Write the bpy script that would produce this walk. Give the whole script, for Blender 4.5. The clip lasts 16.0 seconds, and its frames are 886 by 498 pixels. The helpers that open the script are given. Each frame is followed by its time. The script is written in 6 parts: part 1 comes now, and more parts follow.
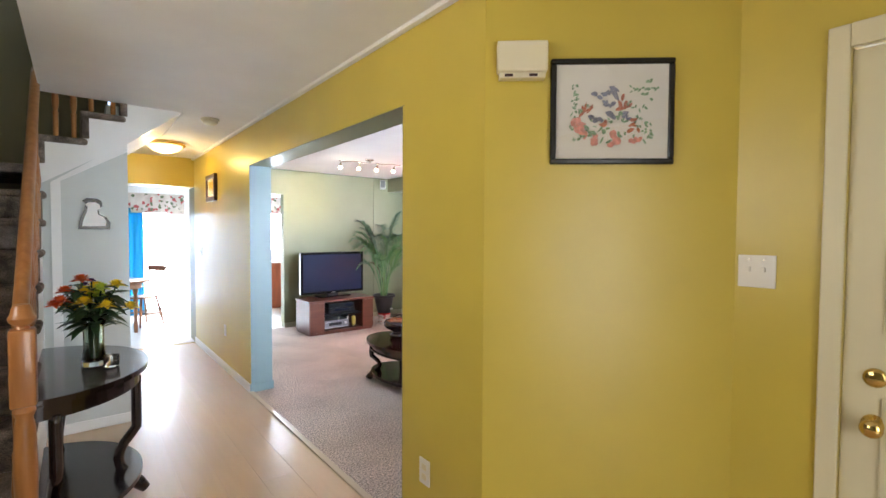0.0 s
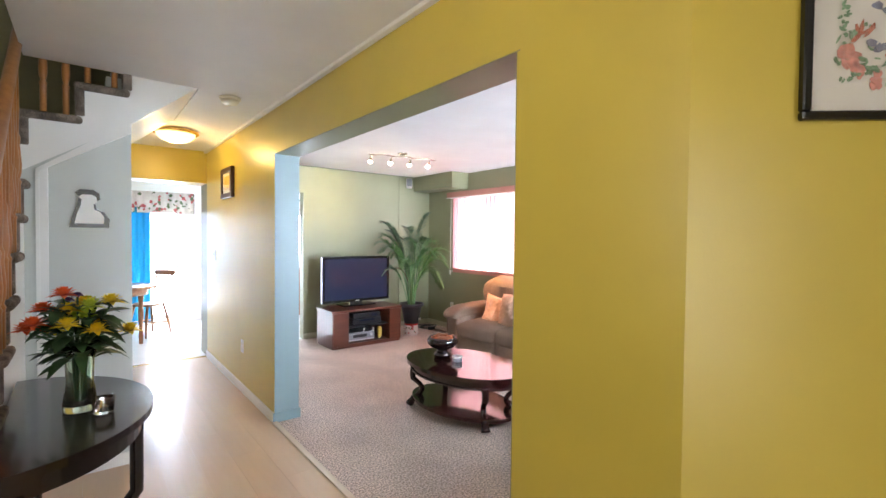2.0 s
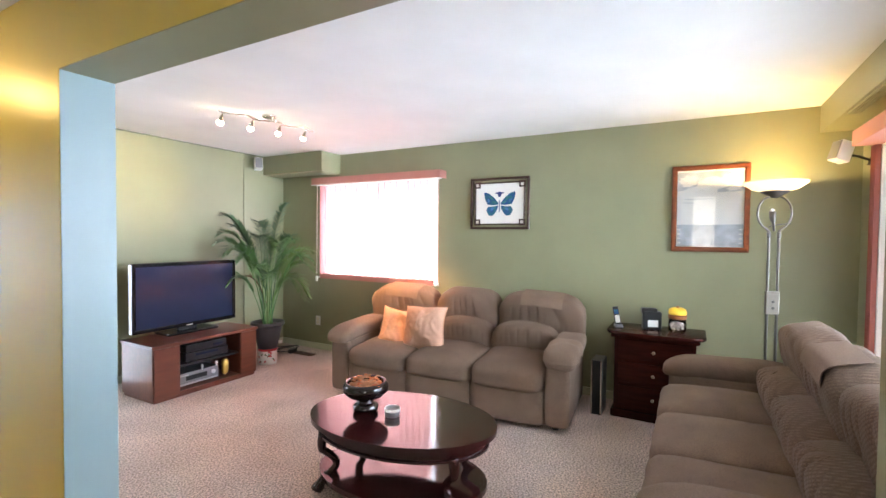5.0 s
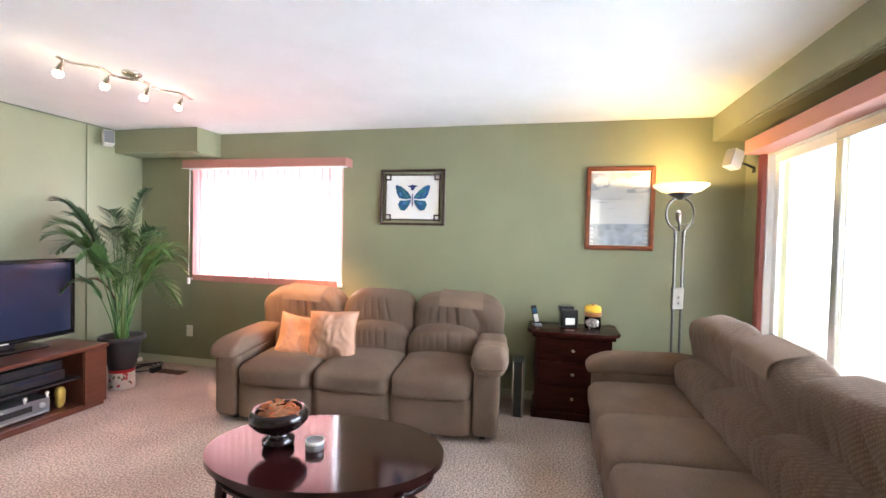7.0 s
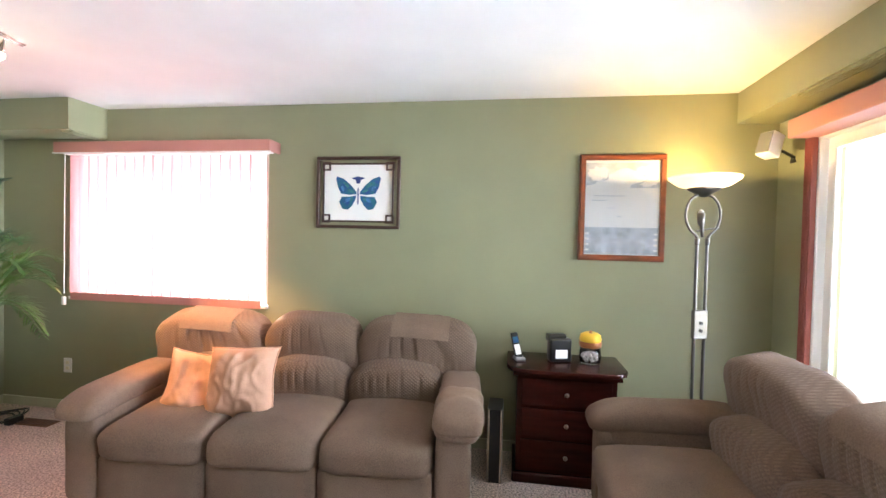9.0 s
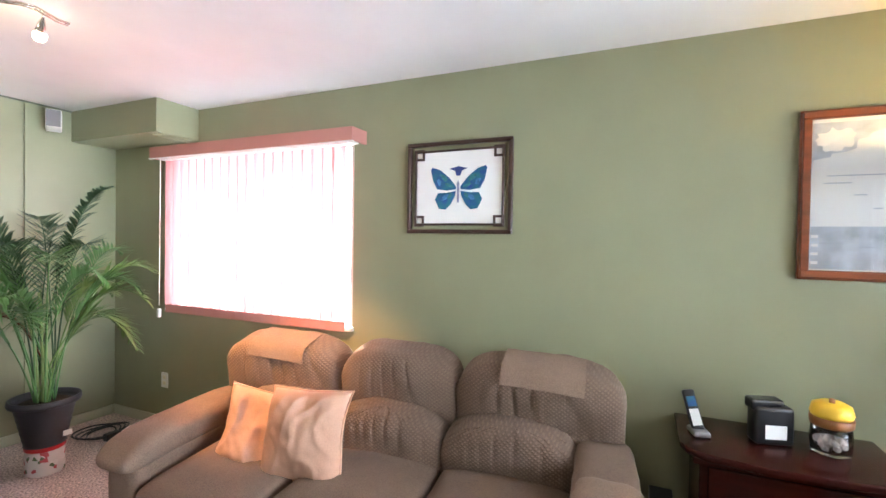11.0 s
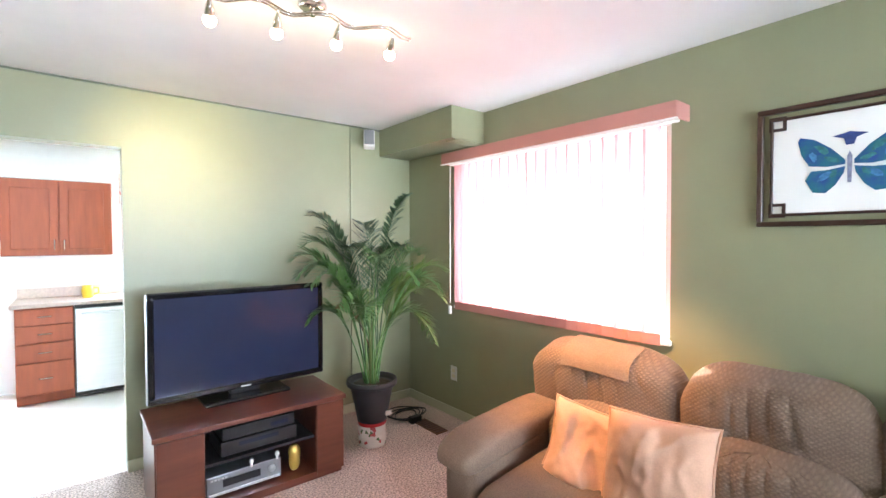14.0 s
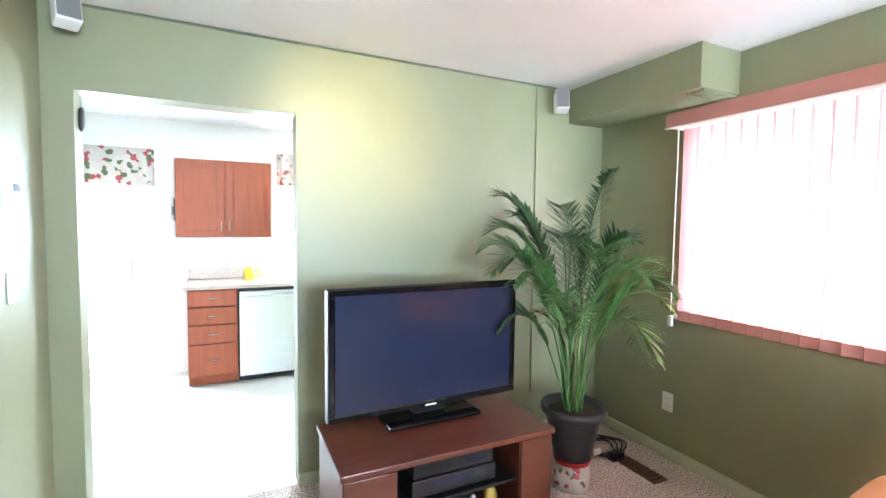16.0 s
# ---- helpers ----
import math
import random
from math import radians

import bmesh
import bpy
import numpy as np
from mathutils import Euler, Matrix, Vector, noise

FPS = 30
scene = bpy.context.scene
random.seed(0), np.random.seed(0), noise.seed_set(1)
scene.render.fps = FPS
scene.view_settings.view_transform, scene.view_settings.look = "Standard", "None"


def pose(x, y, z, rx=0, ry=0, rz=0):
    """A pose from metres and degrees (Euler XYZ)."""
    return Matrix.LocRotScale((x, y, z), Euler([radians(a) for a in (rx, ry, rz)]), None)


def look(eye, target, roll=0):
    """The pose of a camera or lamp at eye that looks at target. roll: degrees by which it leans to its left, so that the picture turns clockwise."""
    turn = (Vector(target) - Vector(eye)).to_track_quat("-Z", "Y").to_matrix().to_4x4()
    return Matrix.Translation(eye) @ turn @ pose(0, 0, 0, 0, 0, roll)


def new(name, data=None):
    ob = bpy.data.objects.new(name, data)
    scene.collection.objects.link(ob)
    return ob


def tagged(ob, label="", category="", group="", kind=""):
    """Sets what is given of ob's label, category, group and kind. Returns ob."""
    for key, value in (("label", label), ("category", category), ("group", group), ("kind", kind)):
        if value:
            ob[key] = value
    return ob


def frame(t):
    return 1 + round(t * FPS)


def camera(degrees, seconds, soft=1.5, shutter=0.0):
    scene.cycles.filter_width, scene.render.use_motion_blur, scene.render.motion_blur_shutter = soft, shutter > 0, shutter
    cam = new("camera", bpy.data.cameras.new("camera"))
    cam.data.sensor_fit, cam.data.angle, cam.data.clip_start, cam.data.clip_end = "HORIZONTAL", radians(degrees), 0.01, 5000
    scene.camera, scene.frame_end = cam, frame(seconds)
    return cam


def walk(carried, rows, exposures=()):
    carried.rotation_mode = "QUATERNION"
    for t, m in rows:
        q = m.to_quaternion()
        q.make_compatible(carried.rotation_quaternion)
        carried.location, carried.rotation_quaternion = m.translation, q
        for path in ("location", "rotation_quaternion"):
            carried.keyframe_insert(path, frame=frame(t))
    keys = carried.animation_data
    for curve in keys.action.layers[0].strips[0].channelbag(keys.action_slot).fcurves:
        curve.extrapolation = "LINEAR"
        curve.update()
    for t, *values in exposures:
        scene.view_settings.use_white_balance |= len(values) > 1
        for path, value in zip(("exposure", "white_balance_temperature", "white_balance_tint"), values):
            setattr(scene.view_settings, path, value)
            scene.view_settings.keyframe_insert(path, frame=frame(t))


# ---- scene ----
cam = camera(88.9, 16.0)
PATH = [
    (0, (0.294, 0.18, 1.455), (1.556, 1.73, 1.388), 0.3),
    (0.5, (0.301, 0.3, 1.439), (1.491, 1.906, 1.362), 0.3),
    (1, (0.331, 0.488, 1.439), (1.471, 2.129, 1.355), 0.4),
    (1.5, (0.34, 0.692, 1.434), (1.506, 2.315, 1.371), 0.3),
    (2, (0.377, 0.943, 1.436), (1.621, 2.508, 1.387), 0.6),
    (2.5, (0.456, 1.219, 1.433), (1.788, 2.71, 1.369), 0.6),
    (3, (0.509, 1.443, 1.436), (1.903, 2.876, 1.372), 0.6),
    (3.5, (0.548, 1.713, 1.444), (2.026, 3.059, 1.385), 0.7),
    (4, (0.603, 1.916, 1.425), (2.162, 3.167, 1.372), 0.8),
    (4.5, (0.671, 2.105, 1.431), (2.318, 3.239, 1.378), 0.8),
    (5, (0.699, 2.31, 1.436), (2.451, 3.274, 1.382), 0.6),
    (5.2, (0.704, 2.372, 1.427), (2.491, 3.267, 1.368), -0.1),
    (7.5, (1.055, 2.836, 1.407), (3.02, 3.209, 1.364), 1.4),
    (8, (1.258, 2.899, 1.432), (3.234, 3.202, 1.389), 1.0),
    (8.2, (1.361, 2.86, 1.437), (3.339, 3.153, 1.396), 1.3),
    (10.3, (2.43, 2.951, 1.476), (4.343, 3.533, 1.436), 1.2),
    (10.5, (2.492, 2.97, 1.468), (4.379, 3.635, 1.436), 1.3),
    (11, (2.592, 3.061, 1.469), (4.423, 3.864, 1.438), 0.9),
    (11.5, (2.662, 3.164, 1.467), (4.438, 4.083, 1.454), 1.1),
    (12, (2.706, 3.262, 1.471), (4.398, 4.328, 1.445), 0.1),
    (12.5, (2.752, 3.333, 1.465), (4.309, 4.588, 1.453), 0.0),
    (13, (2.664, 3.452, 1.455), (4.124, 4.819, 1.445), 0.4),
    (13.5, (2.572, 3.553, 1.47), (3.957, 4.995, 1.44), -0.3),
    (14, (2.531, 3.624, 1.47), (3.794, 5.174, 1.424), -0.2),
    (14.5, (2.477, 3.75, 1.443), (3.619, 5.39, 1.369), 0.1),
    (15, (2.455, 3.968, 1.438), (3.516, 5.66, 1.333), 0.4),
    (15.5, (2.419, 4.236, 1.431), (3.387, 5.983, 1.334), 0.9),
    (16, (2.418, 4.53, 1.473), (3.285, 6.329, 1.361), 0.7),
]
EXPOSURES = [(0, 1.92, 6250, 14), (8.2, 1.95, 6450, 16), (10.5, 1.92, 6400, 16), (12.7, 1.84, 6250, 13), (14.5, 2.10, 6150, 11), (16, 2.14, 6000, 7)]
walk(cam, [(t, look(eye, target, roll)) for t, eye, target, roll in PATH], EXPOSURES)

# ---- world and large lights ----
world = bpy.data.worlds.new("world")
scene.world = world
world.use_nodes = True
wn = world.node_tree
sky = wn.nodes.new("ShaderNodeTexSky")
sky.sky_type = "NISHITA"
sky.sun_disc = False
sky.sun_elevation, sky.sun_rotation = radians(58), radians(47)
wn.links.new(sky.outputs[0], wn.nodes["Background"].inputs[0])
wn.nodes["Background"].inputs[1].default_value = 0.12

sun_data = bpy.data.lights.new("sun", "SUN")
sun_data.energy, sun_data.angle, sun_data.color = 5.0, radians(0.6), (1.0, 0.93, 0.82)
sun = new("sun", sun_data)
sun.matrix_world = look((6.38, 6.03, 4.626), (4.70, 4.47, 0.93))


def area_light(name, eye, target, w, h, power, color, spread=180):
    data = bpy.data.lights.new(name, "AREA")
    data.shape, data.size, data.size_y, data.energy, data.color = "RECTANGLE", w, h, power, color
    data.spread = radians(spread)
    ob = new(name, data)
    ob.matrix_world = look(eye, target)
    return ob


DAY = (0.73, 0.86, 1.0)
area_light("window_daylight", (5.16, 5.50, 1.44), (0, 5.50, 1.44), 1.60, 1.05, 19, DAY)
area_light("patio_daylight", (3.4, 1.02, 1.08), (3.4, 9, 1.08), 2.3, 2.0, 42, (0.68, 0.84, 1.0), 95)
area_light("kitchen_daylight", (1.1, 9.75, 1.05), (1.1, 0, 1.05), 1.1, 2.0, 56, DAY)
area_light("kitchen_window_daylight", (3.55, 9.72, 1.55), (3.55, 0, 1.2), 1.2, 1.0, 50, DAY)
# added fill from an unseen side, brightens the yellow pier and slanted wall
area_light("entry_side_fill", (-1.0, 1.75, 1.78), (5, 1.75, 2.9), 1.15, 1.0, 2.5, (1.0, 0.88, 0.66), 130)
# added fill behind the camera's start, no known source there
area_light("entry_back_fill", (0.6, -1.32, 1.2), (0.6, 5, 1.2), 0.7, 1.8, 1.4, (1.0, 0.95, 0.85))


def point_light(name, at, power, color, radius=0.04):
    data = bpy.data.lights.new(name, "POINT")
    data.energy, data.color, data.shadow_soft_size = power, color, radius
    ob = new(name, data)
    ob.location = at
    return ob


WARM = (1.0, 0.66, 0.22)
point_light("hall_bulb", (1.06, 5.86, 2.27), 3.4, WARM, 0.05)
point_light("torchiere_bulb", (4.64, 1.80, 1.828), 4.8, (1.0, 0.72, 0.30), 0.02)



def spot_light(name, eye, target, power, color, degrees):
    data = bpy.data.lights.new(name, "SPOT")
    data.energy, data.color, data.spot_size, data.spot_blend, data.shadow_soft_size = power, color, radians(degrees), 1.0, 0.02
    new(name, data).matrix_world = look(eye, target)


spot_light("track_spot_wall", (3.03, 5.50, 2.26), (3.08, 7.07, 1.95), 30, (1.0, 0.80, 0.38), 48)
spot_light("track_spot_sofa", (3.58, 5.38, 2.26), (4.50, 4.84, 0.78), 140, (1.0, 0.52, 0.22), 42)
spot_light("track_spot_floor", (3.30, 5.44, 2.26), (3.15, 5.05, 0.0), 9, (1.0, 0.52, 0.32), 60)


# ---- helpers of the scene ----
def thing(name, label, category, m=None, group="", kind=""):
    ob = new(name)
    if m is not None:
        ob.matrix_world = m
    return tagged(ob, label, category, group, kind)


def mesh_of(name, bm, material, smooth=False):
    bmesh.ops.recalc_face_normals(bm, faces=bm.faces)
    me = bpy.data.meshes.new(name)
    bm.to_mesh(me)
    bm.free()
    for mm in (material if isinstance(material, (list, tuple)) else [material]):
        me.materials.append(mm)
    if smooth:
        for p in me.polygons:
            p.use_smooth = True
        if smooth != "all":
            me.set_sharp_from_angle(angle=radians(40))
    return me


def part(name, bm, material, parent=None, label="", smooth=False):
    ob = new(name, mesh_of(name, bm, material, smooth))
    if parent is not None:
        ob.parent = parent
    return tagged(ob, label)


def solid(name, bm, material, label, category, kind="", m=None, group="", smooth=False):
    ob = new(name, mesh_of(name, bm, material, smooth))
    if m is not None:
        ob.matrix_world = m
    return tagged(ob, label, category, group, kind)


def box(x0, x1, y0, y1, z0, z1, bevel=0.0, seg=2, bm=None):
    own = bmesh.new()
    bmesh.ops.create_cube(own, size=1.0)
    for v in own.verts:
        v.co = Vector(((x0 + x1) / 2 + v.co.x * (x1 - x0), (y0 + y1) / 2 + v.co.y * (y1 - y0), (z0 + z1) / 2 + v.co.z * (z1 - z0)))
    if bevel > 0:
        bmesh.ops.bevel(own, geom=own.edges[:], offset=bevel, segments=seg, profile=0.5, affect="EDGES")
    return merge(bm, own)


def merge(bm, own, m=None):
    if m is not None:
        own.transform(m)
    if bm is None:
        return own
    me = bpy.data.meshes.new("scratch")
    own.to_mesh(me)
    own.free()
    bm.from_mesh(me)
    bpy.data.meshes.remove(me)
    return bm


def lathe(profile, n=32, bm=None, m=None):
    """Turns (radius, height) pairs about z."""
    own = bmesh.new()
    rings = []
    for r, z in profile:
        rings.append([own.verts.new((max(r, 1e-4) * math.cos(2 * math.pi * i / n), max(r, 1e-4) * math.sin(2 * math.pi * i / n), z)) for i in range(n)])
    for a, b in zip(rings, rings[1:]):
        for i in range(n):
            own.faces.new((a[i], a[(i + 1) % n], b[(i + 1) % n], b[i]))
    own.faces.new(rings[0][::-1])
    own.faces.new(rings[-1])
    return merge(bm, own, m)


def tube(points, radius, n=10, bm=None, m=None):
    """A round bar along points; radius may be a list."""
    own = bmesh.new()
    pts = [Vector(p) for p in points]
    rad = radius if isinstance(radius, (list, tuple)) else [radius] * len(pts)
    rings = []
    side = None
    for i, p in enumerate(pts):
        d = (pts[min(i + 1, len(pts) - 1)] - pts[max(i - 1, 0)]).normalized()
        if side is None:
            side = d.orthogonal().normalized()
        side = (side - d * side.dot(d)).normalized()
        up = d.cross(side)
        rings.append([own.verts.new(p + (side * math.cos(2 * math.pi * k / n) + up * math.sin(2 * math.pi * k / n)) * rad[i]) for k in range(n)])
    for a, b in zip(rings, rings[1:]):
        for k in range(n):
            own.faces.new((a[k], a[(k + 1) % n], b[(k + 1) % n], b[k]))
    own.faces.new(rings[0][::-1])
    own.faces.new(rings[-1])
    return merge(bm, own, m)


def prism(outline, z0, z1, bevel=0.0, bm=None, m=None, seg=2):
    """Outline in x and y, raised from z0 to z1."""
    own = bmesh.new()
    lo = [own.verts.new((x, y, z0)) for x, y in outline]
    hi = [own.verts.new((x, y, z1)) for x, y in outline]
    n = len(outline)
    own.faces.new(lo[::-1])
    own.faces.new(hi)
    for i in range(n):
        own.faces.new((lo[i], lo[(i + 1) % n], hi[(i + 1) % n], hi[i]))
    if bevel > 0:
        rim = [e for e in own.edges if abs(e.verts[0].co.z - e.verts[1].co.z) < 1e-6]
        bmesh.ops.bevel(own, geom=rim, offset=bevel, segments=seg, profile=0.5, affect="EDGES")
    return merge(bm, own, m)


def ellipse(a, b, n=48, cx=0.0, cy=0.0):
    return [(cx + a * math.cos(2 * math.pi * i / n), cy + b * math.sin(2 * math.pi * i / n)) for i in range(n)]


def spow(v, p):
    return math.copysign(abs(v) ** p, v)


def cushion(sx, sy, sz, e1=0.45, e2=0.45, wrinkle=0.006, seed=0.0, nu=28, nv=18, bm=None, m=None):
    """A soft padded block sx by sy by sz about its centre, with soft folds."""
    own = bmesh.new()
    rows = []
    for j in range(nv + 1):
        s = math.sin(-math.pi / 2 + math.pi * j / nv)
        c = max(0.0, 1 - abs(s) ** (2 / e1)) ** (e1 / 2)
        row = []
        for i in range(nu):
            u = 2 * math.pi * i / nu
            r = (abs(math.cos(u)) ** (2 / e2) + abs(math.sin(u)) ** (2 / e2)) ** (-e2 / 2)
            p = Vector((sx / 2 * c * r * math.cos(u), sy / 2 * c * r * math.sin(u), sz / 2 * s))
            d = noise.noise(p * 7 + Vector((seed, seed * 1.7, 0))) * wrinkle + noise.noise(p * 19 + Vector((0, seed, seed))) * wrinkle * 0.4
            row.append(own.verts.new(p + p.normalized() * d))
        rows.append(row)
    for a, b in zip(rows, rows[1:]):
        for i in range(nu):
            own.faces.new((a[i], a[(i + 1) % nu], b[(i + 1) % nu], b[i]))
    bmesh.ops.remove_doubles(own, verts=own.verts, dist=1e-5)
    return merge(bm, own, m)


# ---- materials ----
def principled(name):
    m = bpy.data.materials.new(name)
    m.use_nodes = True
    return m, m.node_tree, m.node_tree.nodes["Principled BSDF"]


def paint(name, color, rough=0.5, metal=0.0, vary=0.08, scale=3.0, fine=120.0, bump=0.05, stretch=(1, 1, 1), coat=0.0, dark=None, grain=0.0, dist=0.002):
    """A surface with broad stains and a fine grain. dark: second colour of a grain that runs along the stretched axis."""
    m, nt, b = principled(name)
    tex = nt.nodes.new("ShaderNodeTexCoord")
    mp = nt.nodes.new("ShaderNodeMapping")
    mp.inputs["Scale"].default_value = stretch
    nt.links.new(tex.outputs["Object"], mp.inputs[0])
    big = nt.nodes.new("ShaderNodeTexNoise")
    big.inputs["Scale"].default_value, big.inputs["Detail"].default_value = scale, 4.0
    small = nt.nodes.new("ShaderNodeTexNoise")
    small.inputs["Scale"].default_value, small.inputs["Detail"].default_value = fine, 3.0
    nt.links.new(mp.outputs[0], big.inputs["Vector"])
    nt.links.new(mp.outputs[0], small.inputs["Vector"])
    ramp = nt.nodes.new("ShaderNodeValToRGB")
    ramp.color_ramp.elements[0].position, ramp.color_ramp.elements[1].position = 0.3, 0.7
    lo = dark or tuple(c * (1 - vary) for c in color)
    hi = color if dark else tuple(min(1, c * (1 + vary)) for c in color)
    ramp.color_ramp.elements[0].color, ramp.color_ramp.elements[1].color = (*lo, 1), (*hi, 1)
    nt.links.new(big.outputs["Fac"], ramp.inputs[0])
    mix = nt.nodes.new("ShaderNodeMixRGB")
    mix.blend_type = "MULTIPLY"
    mix.inputs[0].default_value = grain
    nt.links.new(ramp.outputs[0], mix.inputs[1])
    speck = nt.nodes.new("ShaderNodeMapRange")
    speck.inputs["From Min"].default_value, speck.inputs["From Max"].default_value = 0.36, 0.64
    speck.inputs["To Min"].default_value, speck.inputs["To Max"].default_value = 0.22, 1.2
    nt.links.new(small.outputs["Fac"], speck.inputs["Value"])
    nt.links.new(speck.outputs[0], mix.inputs[2])
    nt.links.new(mix.outputs[0], b.inputs["Base Color"])
    b.inputs["Roughness"].default_value, b.inputs["Metallic"].default_value = rough, metal
    b.inputs["Coat Weight"].default_value = coat
    b.inputs["Coat Roughness"].default_value = 0.08
    if bump > 0:
        bp = nt.nodes.new("ShaderNodeBump")
        bp.inputs["Strength"].default_value, bp.inputs["Distance"].default_value = bump, dist
        nt.links.new(small.outputs["Fac"], bp.inputs["Height"])
        nt.links.new(bp.outputs[0], b.inputs["Normal"])
    return m


def emitter(name, color, strength):
    m, nt, b = principled(name)
    b.inputs["Base Color"].default_value = (*color, 1)
    b.inputs["Emission Color"].default_value = (*color, 1)
    b.inputs["Emission Strength"].default_value = strength
    return m


def glass(name, color=(1, 1, 1), rough=0.0):
    m, nt, b = principled(name)
    b.inputs["Base Color"].default_value = (*color, 1)
    b.inputs["Transmission Weight"].default_value, b.inputs["Roughness"].default_value, b.inputs["IOR"].default_value = 1.0, rough, 1.45
    return m


def cloth_thin(name, color, through_color, mix_fac=0.5):
    """A thin cloth that lets light through."""
    m, nt, b = principled(name)
    b.inputs["Base Color"].default_value, b.inputs["Roughness"].default_value = (*color, 1), 0.8
    tr = nt.nodes.new("ShaderNodeBsdfTranslucent")
    tr.inputs[0].default_value = (*through_color, 1)
    mx = nt.nodes.new("ShaderNodeMixShader")
    mx.inputs[0].default_value = mix_fac
    out = nt.nodes["Material Output"]
    nt.links.new(b.outputs[0], mx.inputs[1])
    nt.links.new(tr.outputs[0], mx.inputs[2])
    nt.links.new(mx.outputs[0], out.inputs[0])
    return m


YELLOW = paint("yellow_paint", (0.57, 0.44, 0.066), 0.32, vary=0.04, fine=260, bump=0.12)
yb = YELLOW.node_tree.nodes["Principled BSDF"]
yb.inputs["Coat Weight"].default_value, yb.inputs["Coat Roughness"].default_value = 0.25, 0.42
SAGE = paint("sage_paint", (0.25, 0.25, 0.145), 0.42, vary=0.04, fine=260, bump=0.12)
WHITE = paint("white_paint", (0.80, 0.79, 0.76), 0.5, vary=0.03, fine=200, bump=0.08)
CEIL = paint("stippled_ceiling", (0.78, 0.77, 0.75), 0.8, vary=0.03, fine=150, bump=0.35, dist=0.004)
TRIM = paint("trim_paint", (0.80, 0.79, 0.75), 0.3, vary=0.02, fine=90, bump=0.03)
GREYWALL = paint("pale_grey_paint", (0.55, 0.57, 0.53), 0.5, vary=0.04, fine=220, bump=0.1)
OLIVE = paint("olive_paint", (0.22, 0.20, 0.10), 0.5, vary=0.05, fine=220, bump=0.1)
KITCHEN_WHITE = paint("kitchen_paint", (0.85, 0.85, 0.83), 0.45, vary=0.02, fine=200, bump=0.06)
CARPET = paint("beige_carpet", (0.72, 0.58, 0.50), 0.95, vary=0.14, scale=2.2, fine=88, bump=1.0, grain=0.76, dist=0.014)
STAIR_CARPET = paint("stair_carpet", (0.26, 0.21, 0.17), 0.95, vary=0.5, scale=14, fine=220, bump=1.0, grain=0.6, dist=0.01)
LAMINATE = paint("birch_laminate", (0.64, 0.45, 0.29), 0.30, dark=(0.60, 0.415, 0.26), scale=2.0, fine=30, stretch=(9, 1, 9), bump=0.02, coat=0.3)
VINYL = paint("kitchen_vinyl", (0.74, 0.72, 0.68), 0.3, vary=0.04, fine=60, bump=0.03)
OAK = paint("honey_oak", (0.46, 0.20, 0.06), 0.28, dark=(0.34, 0.13, 0.035), scale=3, fine=40, stretch=(9, 9, 1), bump=0.05, coat=0.4)
MAHOGANY = paint("mahogany", (0.036, 0.007, 0.006), 0.10, dark=(0.020, 0.004, 0.004), scale=4, fine=60, stretch=(8, 1, 8), bump=0.0, coat=0.0)
MAHOGANY.node_tree.nodes["Principled BSDF"].inputs["Specular IOR Level"].default_value = 0.62
CHERRY = paint("cherry_veneer", (0.125, 0.034, 0.017), 0.33, dark=(0.085, 0.022, 0.011), scale=3, fine=60, stretch=(1, 8, 8), bump=0.0, coat=0.3)
CAB_CHERRY = paint("cabinet_cherry", (0.34, 0.072, 0.022), 0.5, dark=(0.25, 0.052, 0.016), scale=3, fine=60, stretch=(8, 8, 1), bump=0.03)
DARK_MAHOGANY = paint("dark_mahogany", (0.036, 0.0065, 0.004), 0.24, dark=(0.022, 0.004, 0.003), scale=4, fine=60, stretch=(1, 8, 8), bump=0.02)
DARK_MAHOGANY.node_tree.nodes["Principled BSDF"].inputs["Specular IOR Level"].default_value = 0.22
VENT_BROWN = paint("brown_vent", (0.13, 0.06, 0.03), 0.5)
ESPRESSO = paint("espresso_wood", (0.012, 0.005, 0.005), 0.2, vary=0.2, scale=4, fine=60, bump=0.02, coat=0.3)
FRAME_DARK = paint("dark_fretwork", (0.045, 0.018, 0.012), 0.35, vary=0.2, scale=6, fine=80, bump=0.1)
FRAME_BLACK = paint("black_lacquer", (0.008, 0.008, 0.008), 0.2, vary=0.1, bump=0.0)
FRAME_BROWN = paint("reddish_frame", (0.25, 0.060, 0.018), 0.3, dark=(0.14, 0.04, 0.014), scale=5, fine=60, stretch=(1, 1, 6), bump=0.05)
FRAME_GOLD = paint("gilt", (0.55, 0.36, 0.08), 0.4, metal=0.6, vary=0.2, bump=0.1)
PAPER = paint("mat_board", (0.80, 0.77, 0.72), 0.7, vary=0.02, bump=0.02)
BLACK = paint("black_plastic", (0.012, 0.012, 0.013), 0.3, vary=0.1, bump=0.0)
PIANO = paint("piano_black", (0.006, 0.006, 0.007), 0.07, vary=0.05, bump=0.0)
SCREEN = paint("plasma_screen", (0.018, 0.022, 0.045), 0.08, vary=0.05, bump=0.0, coat=0.3)
SILVER = paint("silver_plastic", (0.28, 0.28, 0.29), 0.35, metal=0.7, vary=0.05, bump=0.0)
STEEL = paint("brushed_steel", (0.62, 0.63, 0.64), 0.32, metal=0.9, vary=0.04, fine=90, stretch=(1, 1, 20), bump=0.03)
CHROME = paint("satin_nickel", (0.65, 0.62, 0.57), 0.22, metal=1.0, vary=0.03, bump=0.0)
NICKEL = paint("brushed_nickel", (0.17, 0.16, 0.145), 0.40, metal=1.0, vary=0.08, fine=90, bump=0.0)
